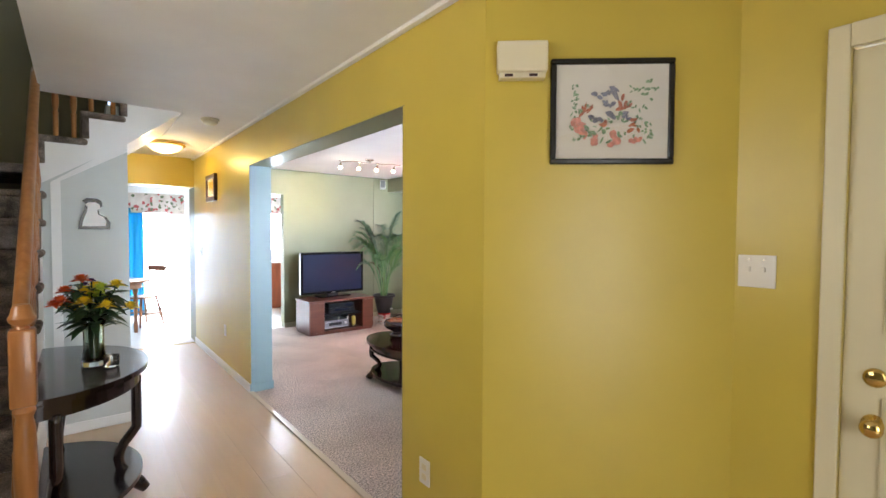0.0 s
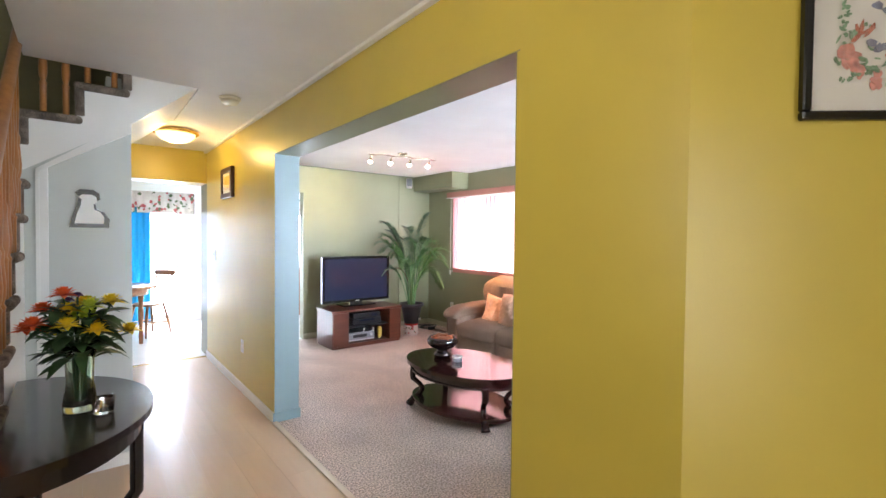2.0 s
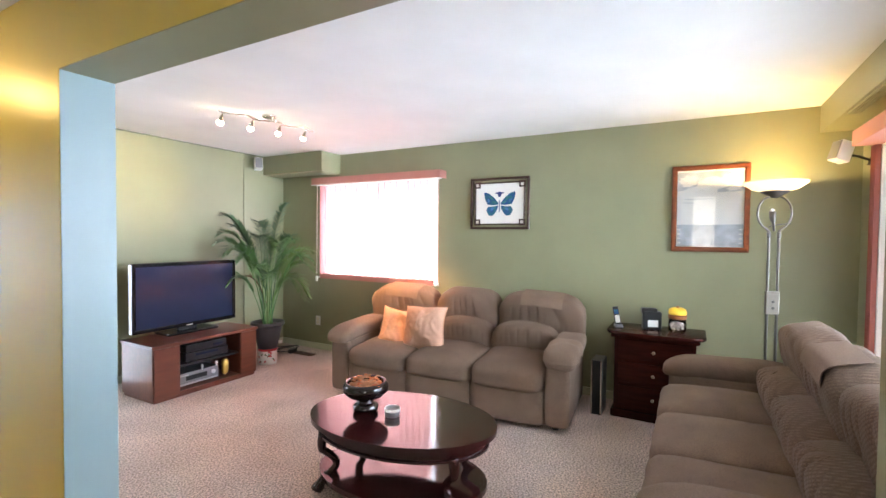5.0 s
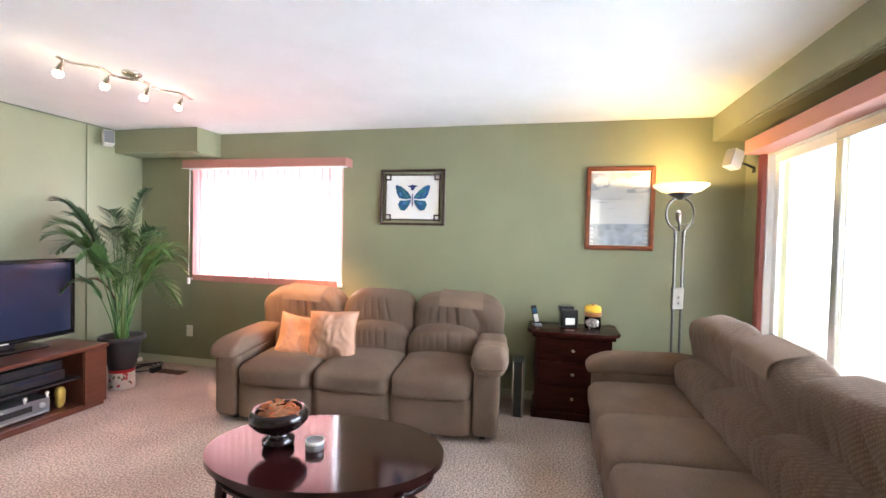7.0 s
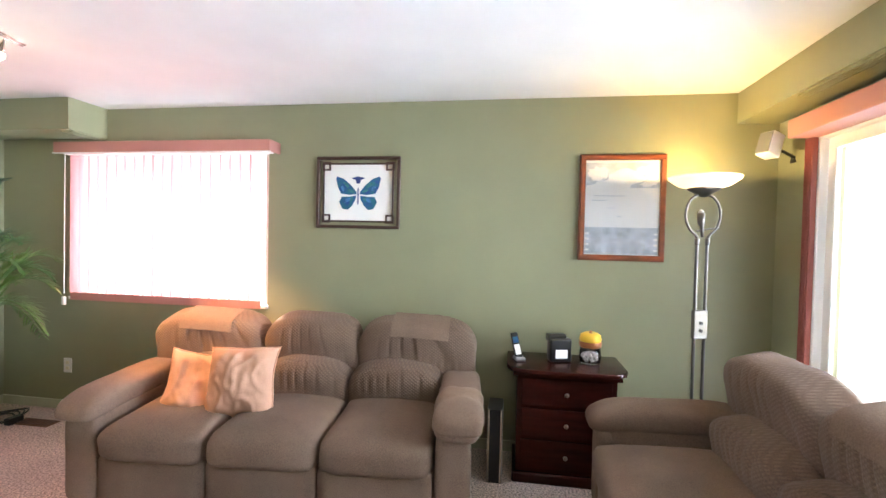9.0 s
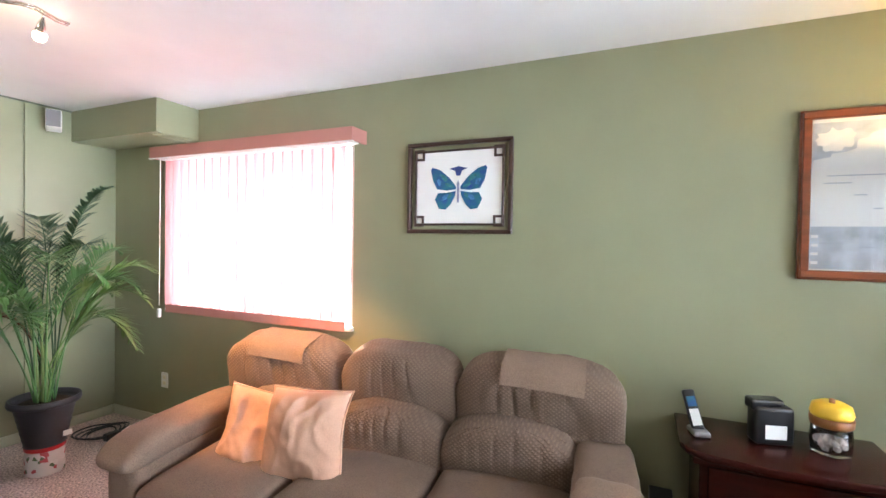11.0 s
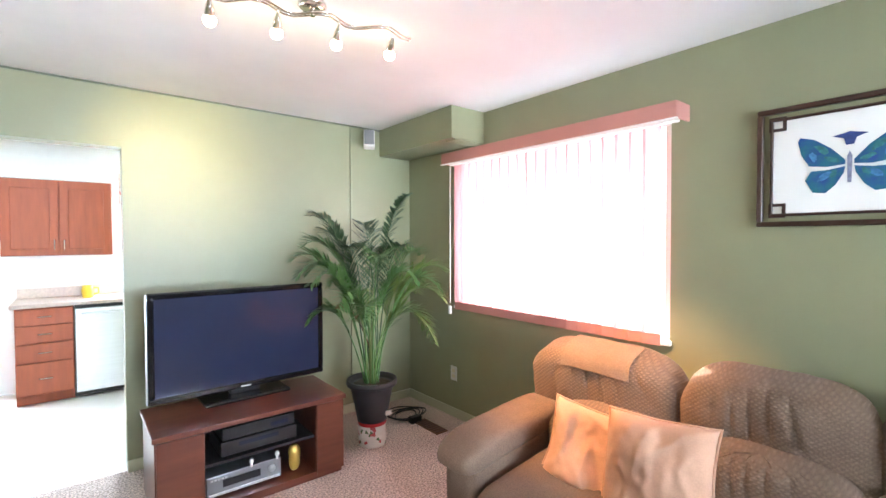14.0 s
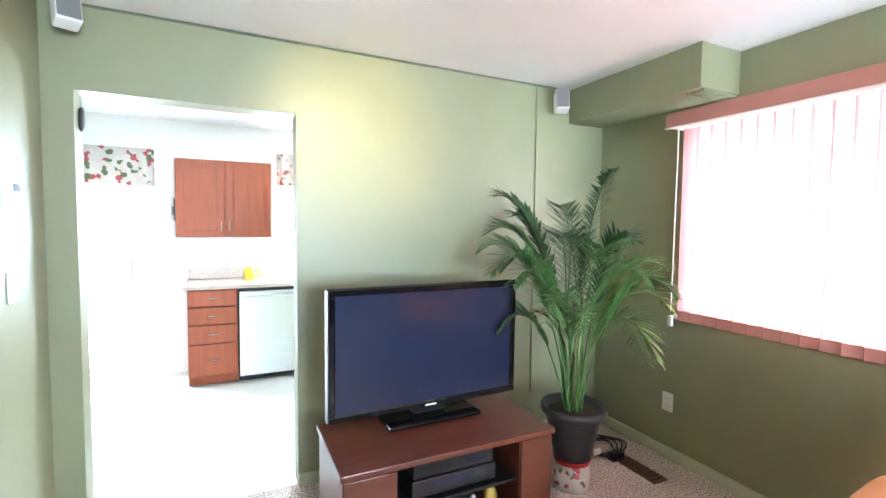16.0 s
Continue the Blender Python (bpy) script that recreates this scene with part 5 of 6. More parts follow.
# floor vent and coiled cables in the corner
vent = thing("floor_vent", "brown metal floor vent in the carpet", "floor vent", pose(4.66, 6.40, 0.0, 0, 0, 90))
part("frame", box(-0.15, 0.15, -0.055, 0.055, 0.0, 0.008, 0.002), VENT_BROWN, vent)
for k in range(8):
    part("slat", box(-0.13 + 0.034 * k, -0.118 + 0.034 * k, -0.045, 0.045, 0.008, 0.012), FRAME_DARK, vent)
coil = thing("coiled_cable", "coil of dark cables lying on the carpet", "cable", pose(4.62, 6.68, 0))
r = random.Random(5)
for q in range(4):
    pts = []
    rad = 0.10 + 0.02 * q
    for k in range(30):
        a = 2 * math.pi * k / 26 + q
        pts.append((rad * math.cos(a) + 0.015 * math.sin(3 * a + q), rad * 0.9 * math.sin(a), 0.008 + 0.008 * q + 0.008 * math.sin(2 * a + q) + 0.008))
    part("loop", tube(pts, 0.006, 7), BLACK, coil, "", "all")
part("adapter", box(-0.05, 0.05, -0.16, -0.10, 0.0, 0.05, 0.008), BLACK, coil, "black power adapter")

# ---- pictures on the window wall ----
def butterfly_art(t, y):
    def wing(pts, s):
        return [(x * s, z) for x, z in pts]
    up = [(0.012, 0.0), (0.05, 0.045), (0.10, 0.085), (0.142, 0.098), (0.150, 0.085), (0.138, 0.03), (0.115, -0.012), (0.06, -0.02), (0.012, -0.015)]
    dn = [(0.012, -0.015), (0.06, -0.022), (0.105, -0.022), (0.122, -0.05), (0.100, -0.088), (0.065, -0.092), (0.038, -0.07), (0.016, -0.035)]
    for s in (-1, 1):
        up2, dn2 = [(x * 1.12, z * 1.12 + 0.006) for x, z in up], [(x * 1.16, z * 1.34) for x, z in dn]
        part("upper_wing", flat(wing(up2, s)[::s], y), INK["blue"], t, "blue painted wing")
        part("lower_wing", flat(wing(dn2, s)[::s], y - 0.0004), INK["blue"], t, "blue painted wing")
        for k, (cx, cz, ca, cb, rot) in enumerate(((0.085, 0.055, 0.034, 0.012, 0.75), (0.115, 0.030, 0.022, 0.010, 1.1), (0.055, 0.012, 0.022, 0.009, 0.4), (0.075, -0.055, 0.026, 0.012, -0.6), (0.050, -0.045, 0.016, 0.009, -0.9))):
            part("wing_patch", flat(blob(cx * s, cz, ca, cb, rot * s, 31 + k, 12, 0.3), y - 0.0022), (INK["teal"], INK["sky"])[k % 2], t, "mottled lighter wing patch")
    part("body_stroke", flat([(-0.006, -0.085), (0.006, -0.085), (0.008, 0.02), (0.0, 0.04), (-0.008, 0.02)], y - 0.002), INK["slate"], t)
    part("small_motif", flat([(-0.055, 0.105), (-0.02, 0.092), (-0.012, 0.065), (0.012, 0.065), (0.02, 0.092), (0.055, 0.105), (0.02, 0.112), (0.0, 0.118), (-0.02, 0.112)], y), INK["navy"], t)
    for sx in (-1, 1):
        for sz in (-1, 1):
            part("corner_square", ring(0.062, 0.062, 0.013, 0.010, None, pose(sx * 0.238, y, sz * 0.188), 0.001), FRAME_DARK, t, "dark carved corner square")
    part("inner_fretwork", ring(0.530, 0.425, 0.012, 0.012, m=pose(0, y, 0)), FRAME_DARK, t, "dark inner rails")


def open_frame(name, label, m, w, h):
    t = thing(name, label, "picture", m)
    part("frame", ring(w, h, 0.022, 0.028), FRAME_DARK, t)
    part("backing", box(-0.262, 0.262, -0.008, -0.001, -0.208, 0.208), PAPER, t, "pale paper")
    butterfly_art(t, -0.009)
    return t


open_frame("butterfly_picture", "dark fretwork framed picture of a blue butterfly on the green wall", pose(WX, 4.0, 1.775, 0, 0, -90), 0.625, 0.515)


MIST = paint("misty_ink", (0.50, 0.52, 0.54), 0.8, vary=0.25, scale=14, bump=0)


def print_art(t, y):
    part("sky_band", flat([(-0.23, 0.13), (0.23, 0.13), (0.23, 0.295), (-0.23, 0.295)], y), MIST, t)
    for k, (cx, cz, ca, cb) in enumerate(((-0.15, 0.225, 0.065, 0.045), (0.02, 0.20, 0.13, 0.05), (0.14, 0.245, 0.06, 0.025), (-0.06, 0.15, 0.16, 0.035), (0.17, 0.16, 0.06, 0.02))):
        part("cloud", flat(blob(cx, cz, ca, cb, 0.15, 3 + k, 26, 0.24), y - 0.0014 - 0.0003 * k), PAPER, t)
    part("lower_sheet", flat([(-0.23, -0.305), (0.23, -0.305), (0.23, -0.13), (-0.23, -0.13)], y), MIST, t)
    for k in range(4):
        for s in (-1, 1):
            part("notch", box(s * 0.215 - 0.012, s * 0.215 + 0.012, y - 0.002, y - 0.0012, -0.285 + 0.036 * k, -0.273 + 0.036 * k), PAPER, t)
    for z, x0, x1 in ((0.075, -0.18, 0.02), (0.045, -0.19, -0.10), (-0.005, -0.09, -0.05), (-0.06, -0.03, 0.0), (-0.20, -0.20, -0.12), (-0.215, -0.07, -0.02)):
        part("text_bar", box(x0, x1, y - 0.002, y - 0.0012, z, z + 0.004), INK["light"], t)


picture("framed_print", "reddish brown framed pale calendar print on the green wall", pose(WX, 2.19, 1.687, 0, 0, -90), 0.53, 0.685, 0.030, FRAME_BROWN, 0, print_art, 0.034)
framed = bpy.data.objects["framed_print"]
part("inner_bead", ring(0.49, 0.645, 0.012, 0.026), FRAME_BROWN, framed, "stepped inner moulding")
part("outer_bead", ring(0.545, 0.70, 0.012, 0.020), FRAME_BROWN, framed, "stepped outer moulding")
plate("wall_outlet", "white wall outlet under the window", pose(WX, 6.44, 0.36, 0, 0, -90), outlet=True)
plate("wall_outlet", "white wall outlet behind the floor lamp", pose(WX, 2.02, 0.38, 0, 0, -90), outlet=True)
plate("wall_outlet", "white wall outlet in the corner", pose(WX, 1.68, 0.36, 0, 0, -90), outlet=True)

# ---- end table and what stands on it ----
KNOB = paint("dark_bronze", (0.16, 0.11, 0.08), 0.3, metal=0.9, vary=0.1, bump=0.0)
et = thing("end_table", "dark mahogany end table with three drawers against the green wall", "end table", pose(4.93, 2.55, 0, 0, 0, -90))
top = [(-0.355, 0.0), (-0.355, -0.33), (-0.335, -0.39), (-0.27, -0.435), (-0.1, -0.45), (0.1, -0.45), (0.27, -0.435), (0.335, -0.39), (0.355, -0.33), (0.355, 0.0)]
part("tabletop", prism(top, 0.672, 0.70, 0.009, seg=3), DARK_MAHOGANY, et, "", True)
part("body", box(-0.29, 0.29, -0.37, -0.005, 0.06, 0.672, 0.004), DARK_MAHOGANY, et)
part("plinth", box(-0.31, 0.31, -0.395, -0.005, 0.0, 0.065, 0.010), DARK_MAHOGANY, et)
part("cornice", box(-0.315, 0.315, -0.40, -0.005, 0.645, 0.672, 0.008), DARK_MAHOGANY, et)
for k, (z0, z1) in enumerate(((0.09, 0.265), (0.28, 0.455), (0.47, 0.635))):
    dr = part("drawer", box(-0.262, 0.262, -0.386, -0.368, z0, z1, 0.005), DARK_MAHOGANY, et)
    part("knob", lathe([(0.006, 0), (0.006, 0.012), (0.013, 0.02), (0.011, 0.028), (0.0, 0.030)], 16, m=pose(0.0, -0.386, (z0 + z1) / 2, 90)), KNOB, dr, "small dark metal knob", "all")

rack = thing("disc_tower", "low black disc tower with two bright rails beside the end table", "rack", pose(4.60, 2.965, 0))
part("body", box(-0.10, 0.12, -0.045, 0.045, 0.0, 0.44, 0.004), BLACK, rack)
for yy in (-0.037, 0.037):
    part("rail", box(-0.108, -0.100, yy - 0.006, yy + 0.006, 0.01, 0.445, 0.002), CHROME, rack, "bright metal rail")

phone = thing("cordless_phone", "silver and black cordless phone in its charger on the end table", "phone", pose(4.70, 2.83, 0.70, 0, 0, -75))
part("charger", box(-0.032, 0.032, -0.045, 0.045, 0.0, 0.022, 0.008), SILVER, phone)
hs = part("handset", box(-0.024, 0.024, -0.012, 0.012, 0.0, 0.165, 0.009, 3), BLACK, phone, "", "all")
hs.matrix_local = pose(0, 0.0, 0.012, -27, -8)
part("keypad", box(-0.018, 0.018, -0.0145, -0.011, 0.02, 0.085, 0.001), PLASTIC_WHITE, hs, "pale keypad")
part("display", box(-0.017, 0.017, -0.0145, -0.011, 0.095, 0.135, 0.001), INK["blue"], hs, "bluish display")
clock = thing("desk_gadget", "black desk gadget with a pale card on the end table", "gadget", pose(4.73, 2.58, 0.70, 0, 0, -74) @ Matrix.Diagonal((1.12, 0.9, 1.28, 1)))
part("body", box(-0.062, 0.062, -0.035, 0.045, 0.0, 0.115, 0.012, 3), BLACK, clock, "", "all")
part("top_lip", box(-0.070, 0.035, -0.02, 0.05, 0.10, 0.135, 0.008), BLACK, clock)
part("card", box(-0.032, 0.036, -0.0375, -0.034, 0.02, 0.062), PAPER, clock, "pale card")
jar = thing("candy_jar", "glass jar with a yellow pumpkin-like lid on the end table", "jar", pose(4.72, 2.395, 0.70) @ Matrix.Diagonal((1.0, 1.0, 1.22, 1)))
part("glass_jar", lathe([(0.050, 0), (0.062, 0.008), (0.066, 0.05), (0.060, 0.088), (0.056, 0.088), (0.061, 0.05), (0.056, 0.012), (0.0, 0.010)], 30), GLASS, jar, "", "all").visible_shadow = False
r = random.Random(17)
SWEET = paint("wrapped_sweets", (0.55, 0.48, 0.44), 0.5, vary=0.5, scale=50, bump=0.3)
for k in range(44):
    a, q = k * 2.4, (0.040 if k % 3 else 0.018)
    part("sweet", cushion(0.030, 0.020, 0.018, 0.6, 0.7, 0.003, k, 10, 6, m=pose(q * math.cos(a), q * math.sin(a), 0.020 + 0.0013 * k, r.uniform(0, 60), r.uniform(0, 60), r.uniform(0, 360))), SWEET, jar, "", "all")
part("collar", lathe([(0.060, 0.086), (0.066, 0.09), (0.068, 0.112), (0.060, 0.116), (0.0, 0.116)], 30), paint("amber_collar", (0.30, 0.10, 0.02), 0.4, bump=0), jar, "amber collar", "all")
part("lid", lathe([(0.062, 0.114), (0.067, 0.126), (0.060, 0.150), (0.036, 0.160), (0.0, 0.155)], 30), paint("yellow_lid", (0.82, 0.50, 0.03), 0.45, bump=0), jar, "yellow lid", "all")
part("lid_stub", lathe([(0.010, 0.153), (0.009, 0.168), (0.0, 0.170)], 12), POTP[1], jar, "", "all")

# ---- torchiere ----
lamp = thing("torchiere_lamp", "lit satin nickel torchiere floor lamp in the corner", "floor lamp", pose(4.64, 1.80, 0, 0, 0, 12))
part("base", lathe([(0.135, 0), (0.138, 0.010), (0.125, 0.022), (0.03, 0.032), (0.0, 0.034)], 36), NICKEL, lamp, "", "all")
for s in (-1, 1):
    pts = [(0, s * 0.030, 0.02), (0, s * 0.030, 1.46), (0, s * 0.032, 1.50)]
    for k in range(1, 17):
        a = math.pi * (0.06 + 0.90 * k / 16)
        pts.append((0, s * (0.022 + 0.082 * math.sin(a)), 1.63 - 0.115 * math.cos(a)))
    pole = part("pole", tube(pts, [0.0095] * 3 + [0.0075] * 16, 12), NICKEL, lamp, "", "all")
    part("ferrule", lathe([(0.012, 1.455), (0.013, 1.462), (0.013, 1.488), (0.011, 1.495)], 16, m=pose(0, s * 0.031, 0)), NICKEL, pole, "", "all")
part("crossbar", tube([(0, -0.10, 1.555), (0, -0.03, 1.548), (0, 0.035, 1.535)], 0.005, 8), NICKEL, lamp)
reading = part("reading_arm", tube([(0, 0.0, 1.50), (0, 0.004, 1.56), (0, 0.010, 1.585), (0, 0.012, 1.64)], [0.008, 0.010, 0.019, 0.021], 14), NICKEL, lamp, "small reading lamp head", "all")
part("reading_bulb", cushion(0.028, 0.028, 0.03, 0.9, 0.9, 0, 0, 12, 8, m=pose(0, 0.012, 1.645)), PLASTIC_WHITE, reading, "white unlit bulb", "all")
dimmer = part("dimmer_box", box(-0.016, 0.016, -0.043, 0.043, 0.905, 1.075, 0.007), NICKEL, lamp, "dimmer box between the poles")
for zz in (0.955, 1.0):
    part("dimmer_dial", lathe([(0.010, 0), (0.010, 0.006), (0.0, 0.006)], 14, m=pose(-0.016, 0, zz, 0, -90, 0)), BLACK, dimmer)
part("collar", lathe([(0.018, 1.735), (0.030, 1.745), (0.085, 1.775), (0.090, 1.787), (0.0, 1.787)], 30), NICKEL, lamp, "", "all")
part("shade", lathe([(0.085, 1.782), (0.135, 1.796), (0.185, 1.832), (0.193, 1.848), (0.186, 1.848), (0.13, 1.808), (0.06, 1.798), (0.0, 1.798)], 44), DISH, lamp, "lit frosted glass dish", "all")

# ---- track light ----
track = thing("track_light", "satin nickel wavy track light with four lit heads on the ceiling", "track light", pose(3.29, 5.385, H, 0, 0, -12))
part("canopy", lathe([(0.055, 0), (0.058, -0.012), (0.045, -0.022), (0.0, -0.024)], 28), CHROME, track, "", "all")
for s in (-1, 1):
    part("track_bar", tube([(-0.40 + 0.042 * k, 0.035 * math.sin(k * 0.33 * math.pi) + 0.012 * s, -0.045) for k in range(21)], 0.005, 8), CHROME, track, "", "all")
part("stem", tube([(0, 0, -0.02), (0, 0, -0.05)], 0.012, 10), CHROME, track)
for k, xx in enumerate((-0.37, -0.13, 0.11, 0.35)):
    head = part("lamp_head", tube([(xx, 0, -0.045), (xx, 0.012, -0.060), (xx, 0.03, -0.078), (xx, 0.052, -0.112)], [0.005, 0.005, 0.014, 0.020], 14), CHROME, track, "", "all")
    bulb = part("bulb", cushion(0.048, 0.048, 0.044, 0.9, 0.9, 0, 0, 16, 10, m=pose(xx, 0.058, -0.122)), BULB, head, "lit halogen bulb", "all")
    bulb.visible_shadow = False


# ---- small loudspeakers on brackets ----
def satellite(label, m, arm=0.10):
    t = thing("wall_speaker", label, "loudspeaker", m, "small wall speakers")
    part("bracket", tube([(0, arm, 0.0), (0, arm / 2, 0.0), (0, 0.02, -0.01)], 0.009, 8), BLACK, t, "black bracket")
    part("bracket_plate", box(-0.02, 0.02, arm - 0.005, arm + 0.005, -0.03, 0.03), BLACK, t)
    part("case", box(-0.045, 0.045, -0.06, 0.03, -0.075, 0.065, 0.010, 3), PLASTIC_WHITE, t, "white speaker case", "all")
    part("grille", box(-0.040, 0.040, -0.064, -0.058, -0.068, 0.058, 0.002), SILVER, t, "pale grille")
    return t


satellite("small white speaker on a bracket near the ceiling duct", pose(4.46, 6.97, 2.30, -14, 0, -28))
satellite("small white speaker on a bracket in the patio corner", pose(4.70, 1.42, 2.04, -18, 0, 205), 0.19)
satellite("small white speaker on a bracket beside the kitchen doorway", pose(1.83, 6.95, 2.34, -14, 0, 25))

# cable trunking in the corner, thermostat, switch
solid("trim_cable", box(4.33, 4.345, KY0 - 0.012, KY0, 0.3, H - 0.02, 0.003), SAGE, "sage painted cable trunking on the wall", "trim", "structure")
thermo = thing("thermostat", "white wall thermostat beside the kitchen doorway", "thermostat", pose(HX1, 6.70, 1.57, 0, 0, 90))
part("case", box(-0.06, 0.06, -0.028, 0, -0.045, 0.045, 0.006), PLASTIC_WHITE, thermo)
part("display", box(-0.03, 0.03, -0.030, -0.027, 0.0, 0.03), INK["grey"], thermo)
plate("light_switch", "white toggle switch beside the kitchen doorway", pose(HX1, 6.70, 1.22, 0, 0, 90))
hook = thing("door_sensor", "small black oval sensor on the doorway's jamb", "sensor", pose(1.82, 7.15, 1.93, 0, 0, 90))
part("body", cushion(0.05, 0.024, 0.11, 0.6, 0.9, 0, 0, m=pose(0, -0.010, 0)), BLACK, hook, "", "all")
grille = thing("soffit_vent", "green slatted vent under the corner duct", "vent", pose(4.80, 6.14, 2.19))
for k in range(5):
    part("slat", box(-0.14, 0.14, -0.045 + 0.022 * k, -0.035 + 0.022 * k, -0.010, 0.0), SAGE, grille)
grille2 = thing("soffit_vent", "green slatted vent over the patio valance", "vent", pose(3.6, 1.455, 2.225))
for k in range(4):
    part("slat", box(-0.75, 0.75, -0.03 + 0.018 * k, -0.021 + 0.018 * k, -0.014, 0.0), SAGE, grille2)

# ---- kitchen ----
def pull(parent, m, w=0.09):
    part("handle", tube([(-w / 2, 0, 0), (-w / 2, -0.022, 0), (w / 2, -0.022, 0), (w / 2, 0, 0)], 0.005, 8, m=m), CHROME, parent, "metal pull", "all")


uc = thing("wall_cabinet", "cherry wall cabinet with two panelled doors in the kitchen", "cabinet", pose(2.42, KF, 1.325))
part("body", box(-0.40, 0.40, -0.385, 0, 0, 0.70, 0.003), CAB_CHERRY, uc)
for s in (-1, 1):
    d = part("door", box(min(0.004 * s, 0.396 * s), max(0.004 * s, 0.396 * s), -0.405, -0.387, 0.004, 0.696, 0.003), CAB_CHERRY, uc)
    cx = 0.2 * s
    part("panel", box(cx - 0.135, cx + 0.135, -0.411, -0.404, 0.06, 0.62, 0.006), CAB_CHERRY, d)
    pull(d, pose(0.035 * s, -0.405, 0.10, 0, 90, 0))
bc = thing("base_cabinet", "cherry base cabinet with four drawers in the kitchen", "cabinet", pose(2.31, KF, 0))
part("body", box(-0.20, 0.20, -0.56, 0, 0.09, 0.87, 0.003), CAB_CHERRY, bc)
part("plinth", box(-0.20, 0.20, -0.50, 0, 0.0, 0.09), CAB_CHERRY, bc)
for z0, z1 in ((0.10, 0.38), (0.39, 0.55), (0.56, 0.71), (0.72, 0.86)):
    d = part("drawer", box(-0.193, 0.193, -0.582, -0.562, z0, z1, 0.004), CAB_CHERRY, bc)
    pull(d, pose(0, -0.582, (z0 + z1) / 2))
dw = thing("dishwasher", "stainless steel dishwasher under the kitchen counter", "dishwasher", pose(2.815, KF, 0))
part("body", box(-0.298, 0.298, -0.55, 0, 0.02, 0.865, 0.003), BLACK, dw)
part("door", box(-0.295, 0.295, -0.585, -0.552, 0.06, 0.835, 0.006), STEEL, dw, "brushed steel door")
part("control_strip", box(-0.295, 0.295, -0.582, -0.552, 0.838, 0.862, 0.004), BLACK, dw, "black control strip")
part("handle", tube([(-0.24, -0.585, 0.79), (-0.24, -0.61, 0.79), (0.24, -0.61, 0.79), (0.24, -0.585, 0.79)], 0.009, 8), STEEL, dw)
solid("base_cabinet", box(3.117, 4.2, KF - 0.56, KF, 0.0, 0.87, 0.004), CAB_CHERRY, "cherry base cabinet beside the dishwasher", "cabinet")
COUNTER = paint("pinkish_laminate_counter", (0.50, 0.40, 0.35), 0.35, vary=0.15, scale=40, fine=120, bump=0.02)
solid("countertop", box(2.08, 4.2, KF - 0.60, KF, 0.87, 0.905, 0.008), COUNTER, "pinkish beige laminate kitchen countertop", "countertop")
solid("backsplash", box(2.09, 4.2, KF - 0.02, KF - 0.001, 0.905, 1.0, 0.003), paint("pale_pink_laminate", (0.70, 0.60, 0.55), 0.4, vary=0.1, scale=40), "low pinkish beige laminate backsplash", "backsplash")
lemon = thing("yellow_pitcher", "small yellow plastic pitcher on the kitchen counter", "pitcher", pose(2.62, KF - 0.30, 0.905))
part("body", lathe([(0.035, 0), (0.045, 0.01), (0.050, 0.08), (0.040, 0.12), (0.036, 0.12), (0.045, 0.08), (0.0, 0.012)], 24), paint("yellow_plastic", (0.85, 0.62, 0.05), 0.4, bump=0), lemon, "", "all")
part("handle", tube([(0.045, 0, 0.095), (0.085, 0, 0.09), (0.085, 0, 0.04), (0.045, 0, 0.03)], 0.007, 8), paint("yellow_grip", (0.85, 0.62, 0.05), 0.4, bump=0), lemon, "", "all")
plate("wall_outlet", "white wall outlet over the kitchen counter", pose(2.24, KF, 1.16), outlet=True, cover=STEEL)
ph = thing("wall_phone", "white and black wall phone in the kitchen", "wall phone", pose(2.00, KF, 1.585))
part("base", box(-0.05, 0.05, -0.03, 0, -0.11, 0.11, 0.008), PLASTIC_WHITE, ph)
part("handset", box(-0.02, 0.03, -0.065, -0.03, -0.12, 0.10, 0.012, 3), BLACK, ph, "black handset", "all")
part("keypad", box(-0.04, -0.02, -0.034, -0.029, -0.06, 0.02), INK["grey"], ph)

PINE = paint("warm_pine", (0.42, 0.20, 0.09), 0.35, dark=(0.33, 0.14, 0.06), scale=4, fine=50, stretch=(1, 6, 6), bump=0.04, coat=0.2)
kt = thing("kitchen_table", "round wooden kitchen table on turned legs", "table", pose(0.66, 8.25, 0))
part("tabletop", lathe([(0.0, 0.725), (0.50, 0.725), (0.515, 0.735), (0.51, 0.75), (0.0, 0.752)], 44), PINE, kt, "", "all")
part("apron", lathe([(0.40, 0.64), (0.40, 0.725), (0.38, 0.725), (0.38, 0.64)], 40), PINE, kt, "", "all")
for k in range(4):
    a = radians(-35 + 90 * k)
    part("leg", lathe([(0.022, 0), (0.028, 0.10), (0.020, 0.18), (0.034, 0.40), (0.024, 0.55), (0.034, 0.60), (0.034, 0.70)], 16, m=pose(0.36 * math.cos(a), 0.36 * math.sin(a), 0)), PINE, kt, "", "all")


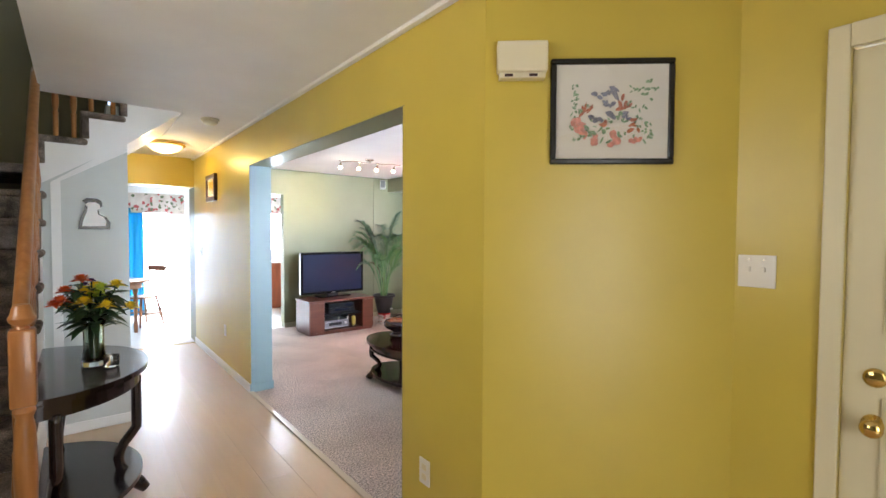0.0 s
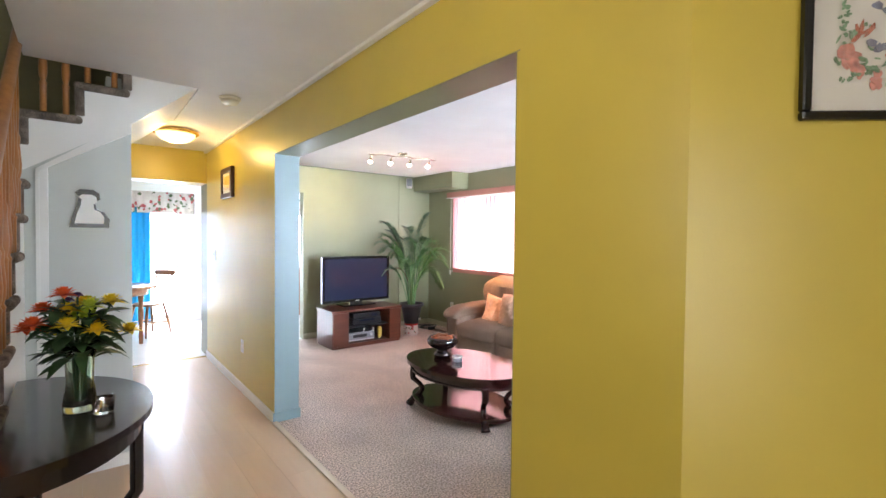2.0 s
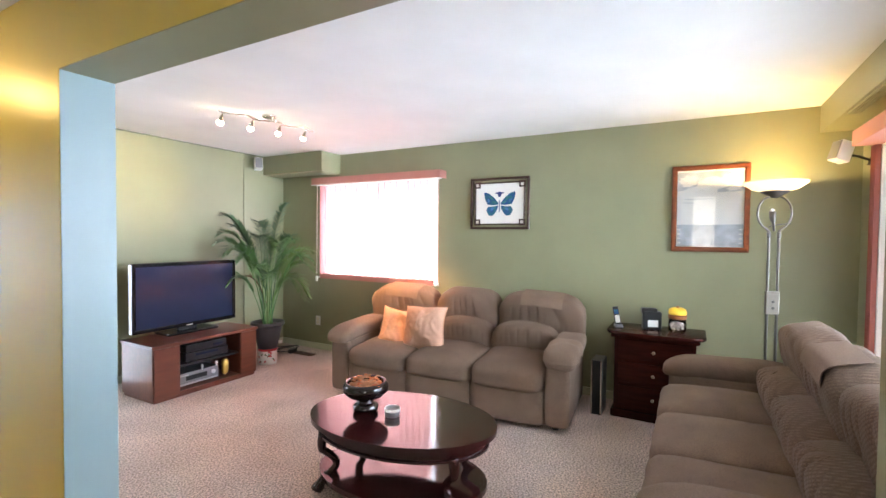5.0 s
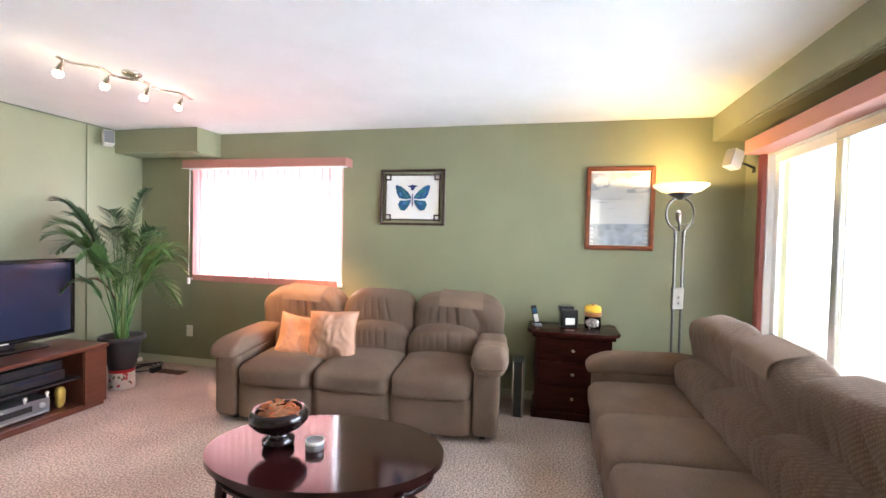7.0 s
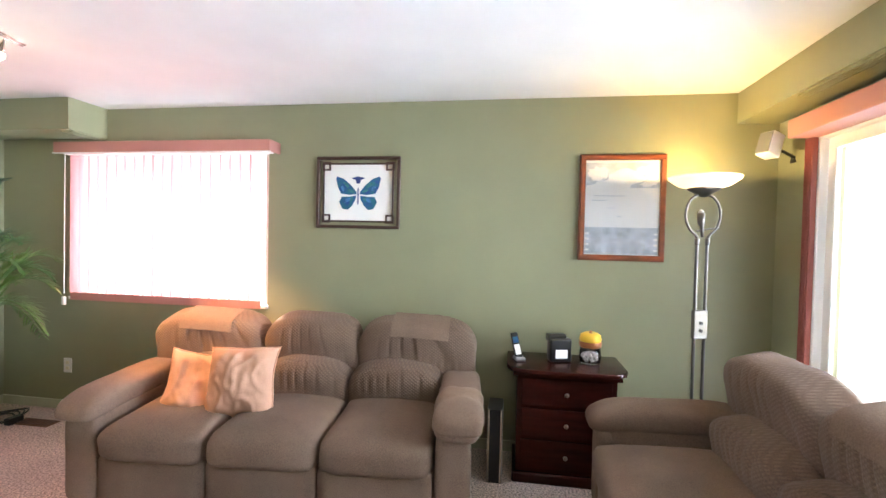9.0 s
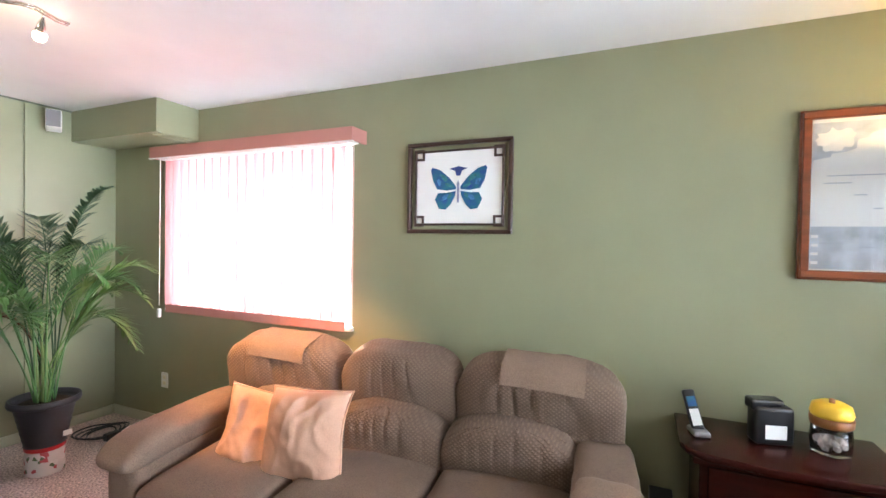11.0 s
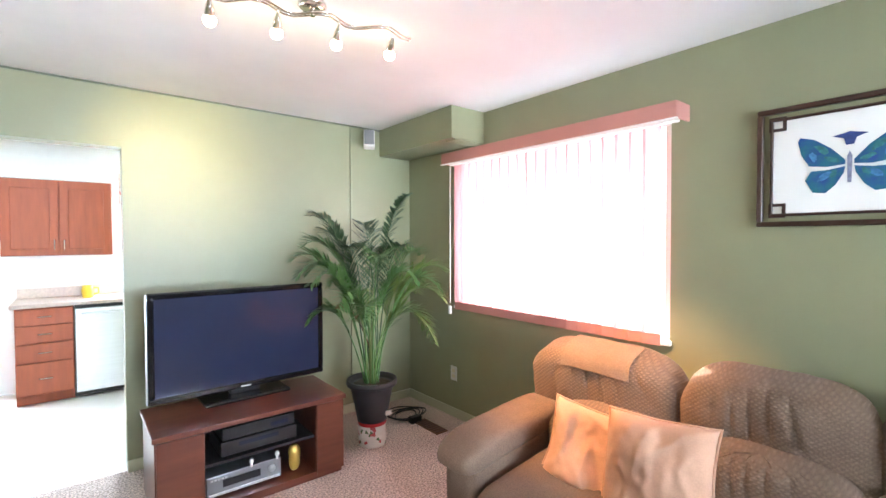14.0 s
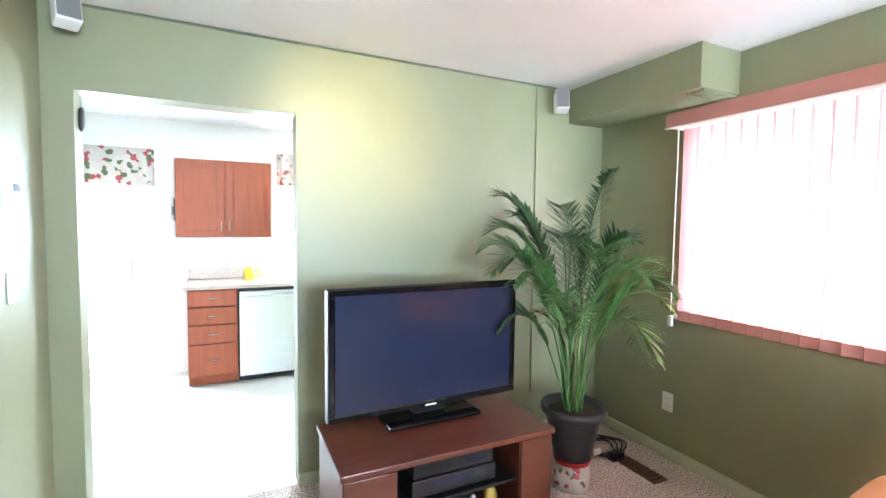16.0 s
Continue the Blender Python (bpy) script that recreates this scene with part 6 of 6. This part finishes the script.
def spindle_chair(label, m):
    t = thing("kitchen_chair", label, "chair", m, "kitchen chairs")
    part("seat", prism(ellipse(0.21, 0.20, 32), 0.43, 0.46, 0.008), PINE, t, "", True)
    for sx in (-1, 1):
        for sy in (-1, 1):
            part("leg", tube([(sx * 0.13, sy * 0.12, 0.435), (sx * 0.16, sy * 0.155, 0.25), (sx * 0.195, sy * 0.19, 0.0)], [0.016, 0.020, 0.012], 12), PINE, t, "", "all")
        part("stretcher", tube([(sx * 0.168, -0.163, 0.19), (sx * 0.168, 0.163, 0.19)], 0.010, 8), PINE, t)
    part("cross_stretcher", tube([(-0.168, 0, 0.19), (0.168, 0, 0.19)], 0.010, 8), PINE, t)
    for k in range(5):
        xx = -0.15 + 0.075 * k
        part("spindle", tube([(xx * 0.9, 0.165, 0.455), (xx * 1.05, 0.235, 0.87)], [0.011 if k in (0, 4) else 0.008] * 2, 8), PINE, t, "", "all")
    part("top_rail", cushion(0.42, 0.03, 0.085, 0.35, 0.35, 0, 0, m=pose(0, 0.24, 0.885, -10)), PINE, t, "", "all")
    return t


spindle_chair("wooden spindle-back chair drawn up to the kitchen table", pose(1.10, 8.60, 0, 0, 0, -60))
spindle_chair("wooden spindle-back chair on the table's far side", pose(0.45, 8.85, 0, 0, 0, 15))

# ---- planks of the hall floor ----


def plank_mesh(w, l):
    return mesh_of("plank", box(-w / 2, w / 2, -l / 2, l / 2, -0.012, 0.0, 0.0004, 1), LAMINATE)


floor_ob = bpy.data.objects["floor"]
PW, PL = 0.190, 1.20
full = plank_mesh(PW - 0.0003, PL - 0.0003)
nodes = LAMINATE.node_tree
info = nodes.nodes.new("ShaderNodeObjectInfo")
hsv = nodes.nodes.new("ShaderNodeHueSaturation")
val = nodes.nodes.new("ShaderNodeMapRange")
val.inputs["To Min"].default_value, val.inputs["To Max"].default_value = 0.975, 1.025
nodes.links.new(info.outputs["Random"], val.inputs["Value"])
nodes.links.new(val.outputs[0], hsv.inputs["Value"])
bsdf = nodes.nodes["Principled BSDF"]
src = bsdf.inputs["Base Color"].links[0].from_socket
nodes.links.new(src, hsv.inputs["Color"])
nodes.links.new(hsv.outputs[0], bsdf.inputs["Base Color"])
lasts = {}
for c in range(8):
    x1 = HX0 - 0.015 - PW * c
    shift = (0.37 * c) % 1.0 * PL
    k = -1
    while True:
        y0, y1 = -1.2 + PL * k + shift, -1.2 + PL * (k + 1) + shift
        k += 1
        lo, hi = max(y0, -1.2), min(y1, 6.855)
        if lo >= 6.85:
            break
        if hi - lo < 0.02:
            continue
        key = round(hi - lo, 3)
        me = full if abs(key - PL) < 0.002 else lasts.setdefault(key, plank_mesh(PW - 0.0003, hi - lo - 0.0003))
        p = new("plank", me)
        p.parent = floor_ob
        p.location = (x1 - PW / 2, (lo + hi) / 2, 0)
for c in range(4):
    me = lasts.setdefault(("e", 2.6), plank_mesh(PW - 0.001, 2.4))
    p = new("plank", me)
    p.parent = floor_ob
    p.location = (HX0 - 0.015 + PW * (c + 0.5), -0.2 + 0.25 * (c < 1) , 0)
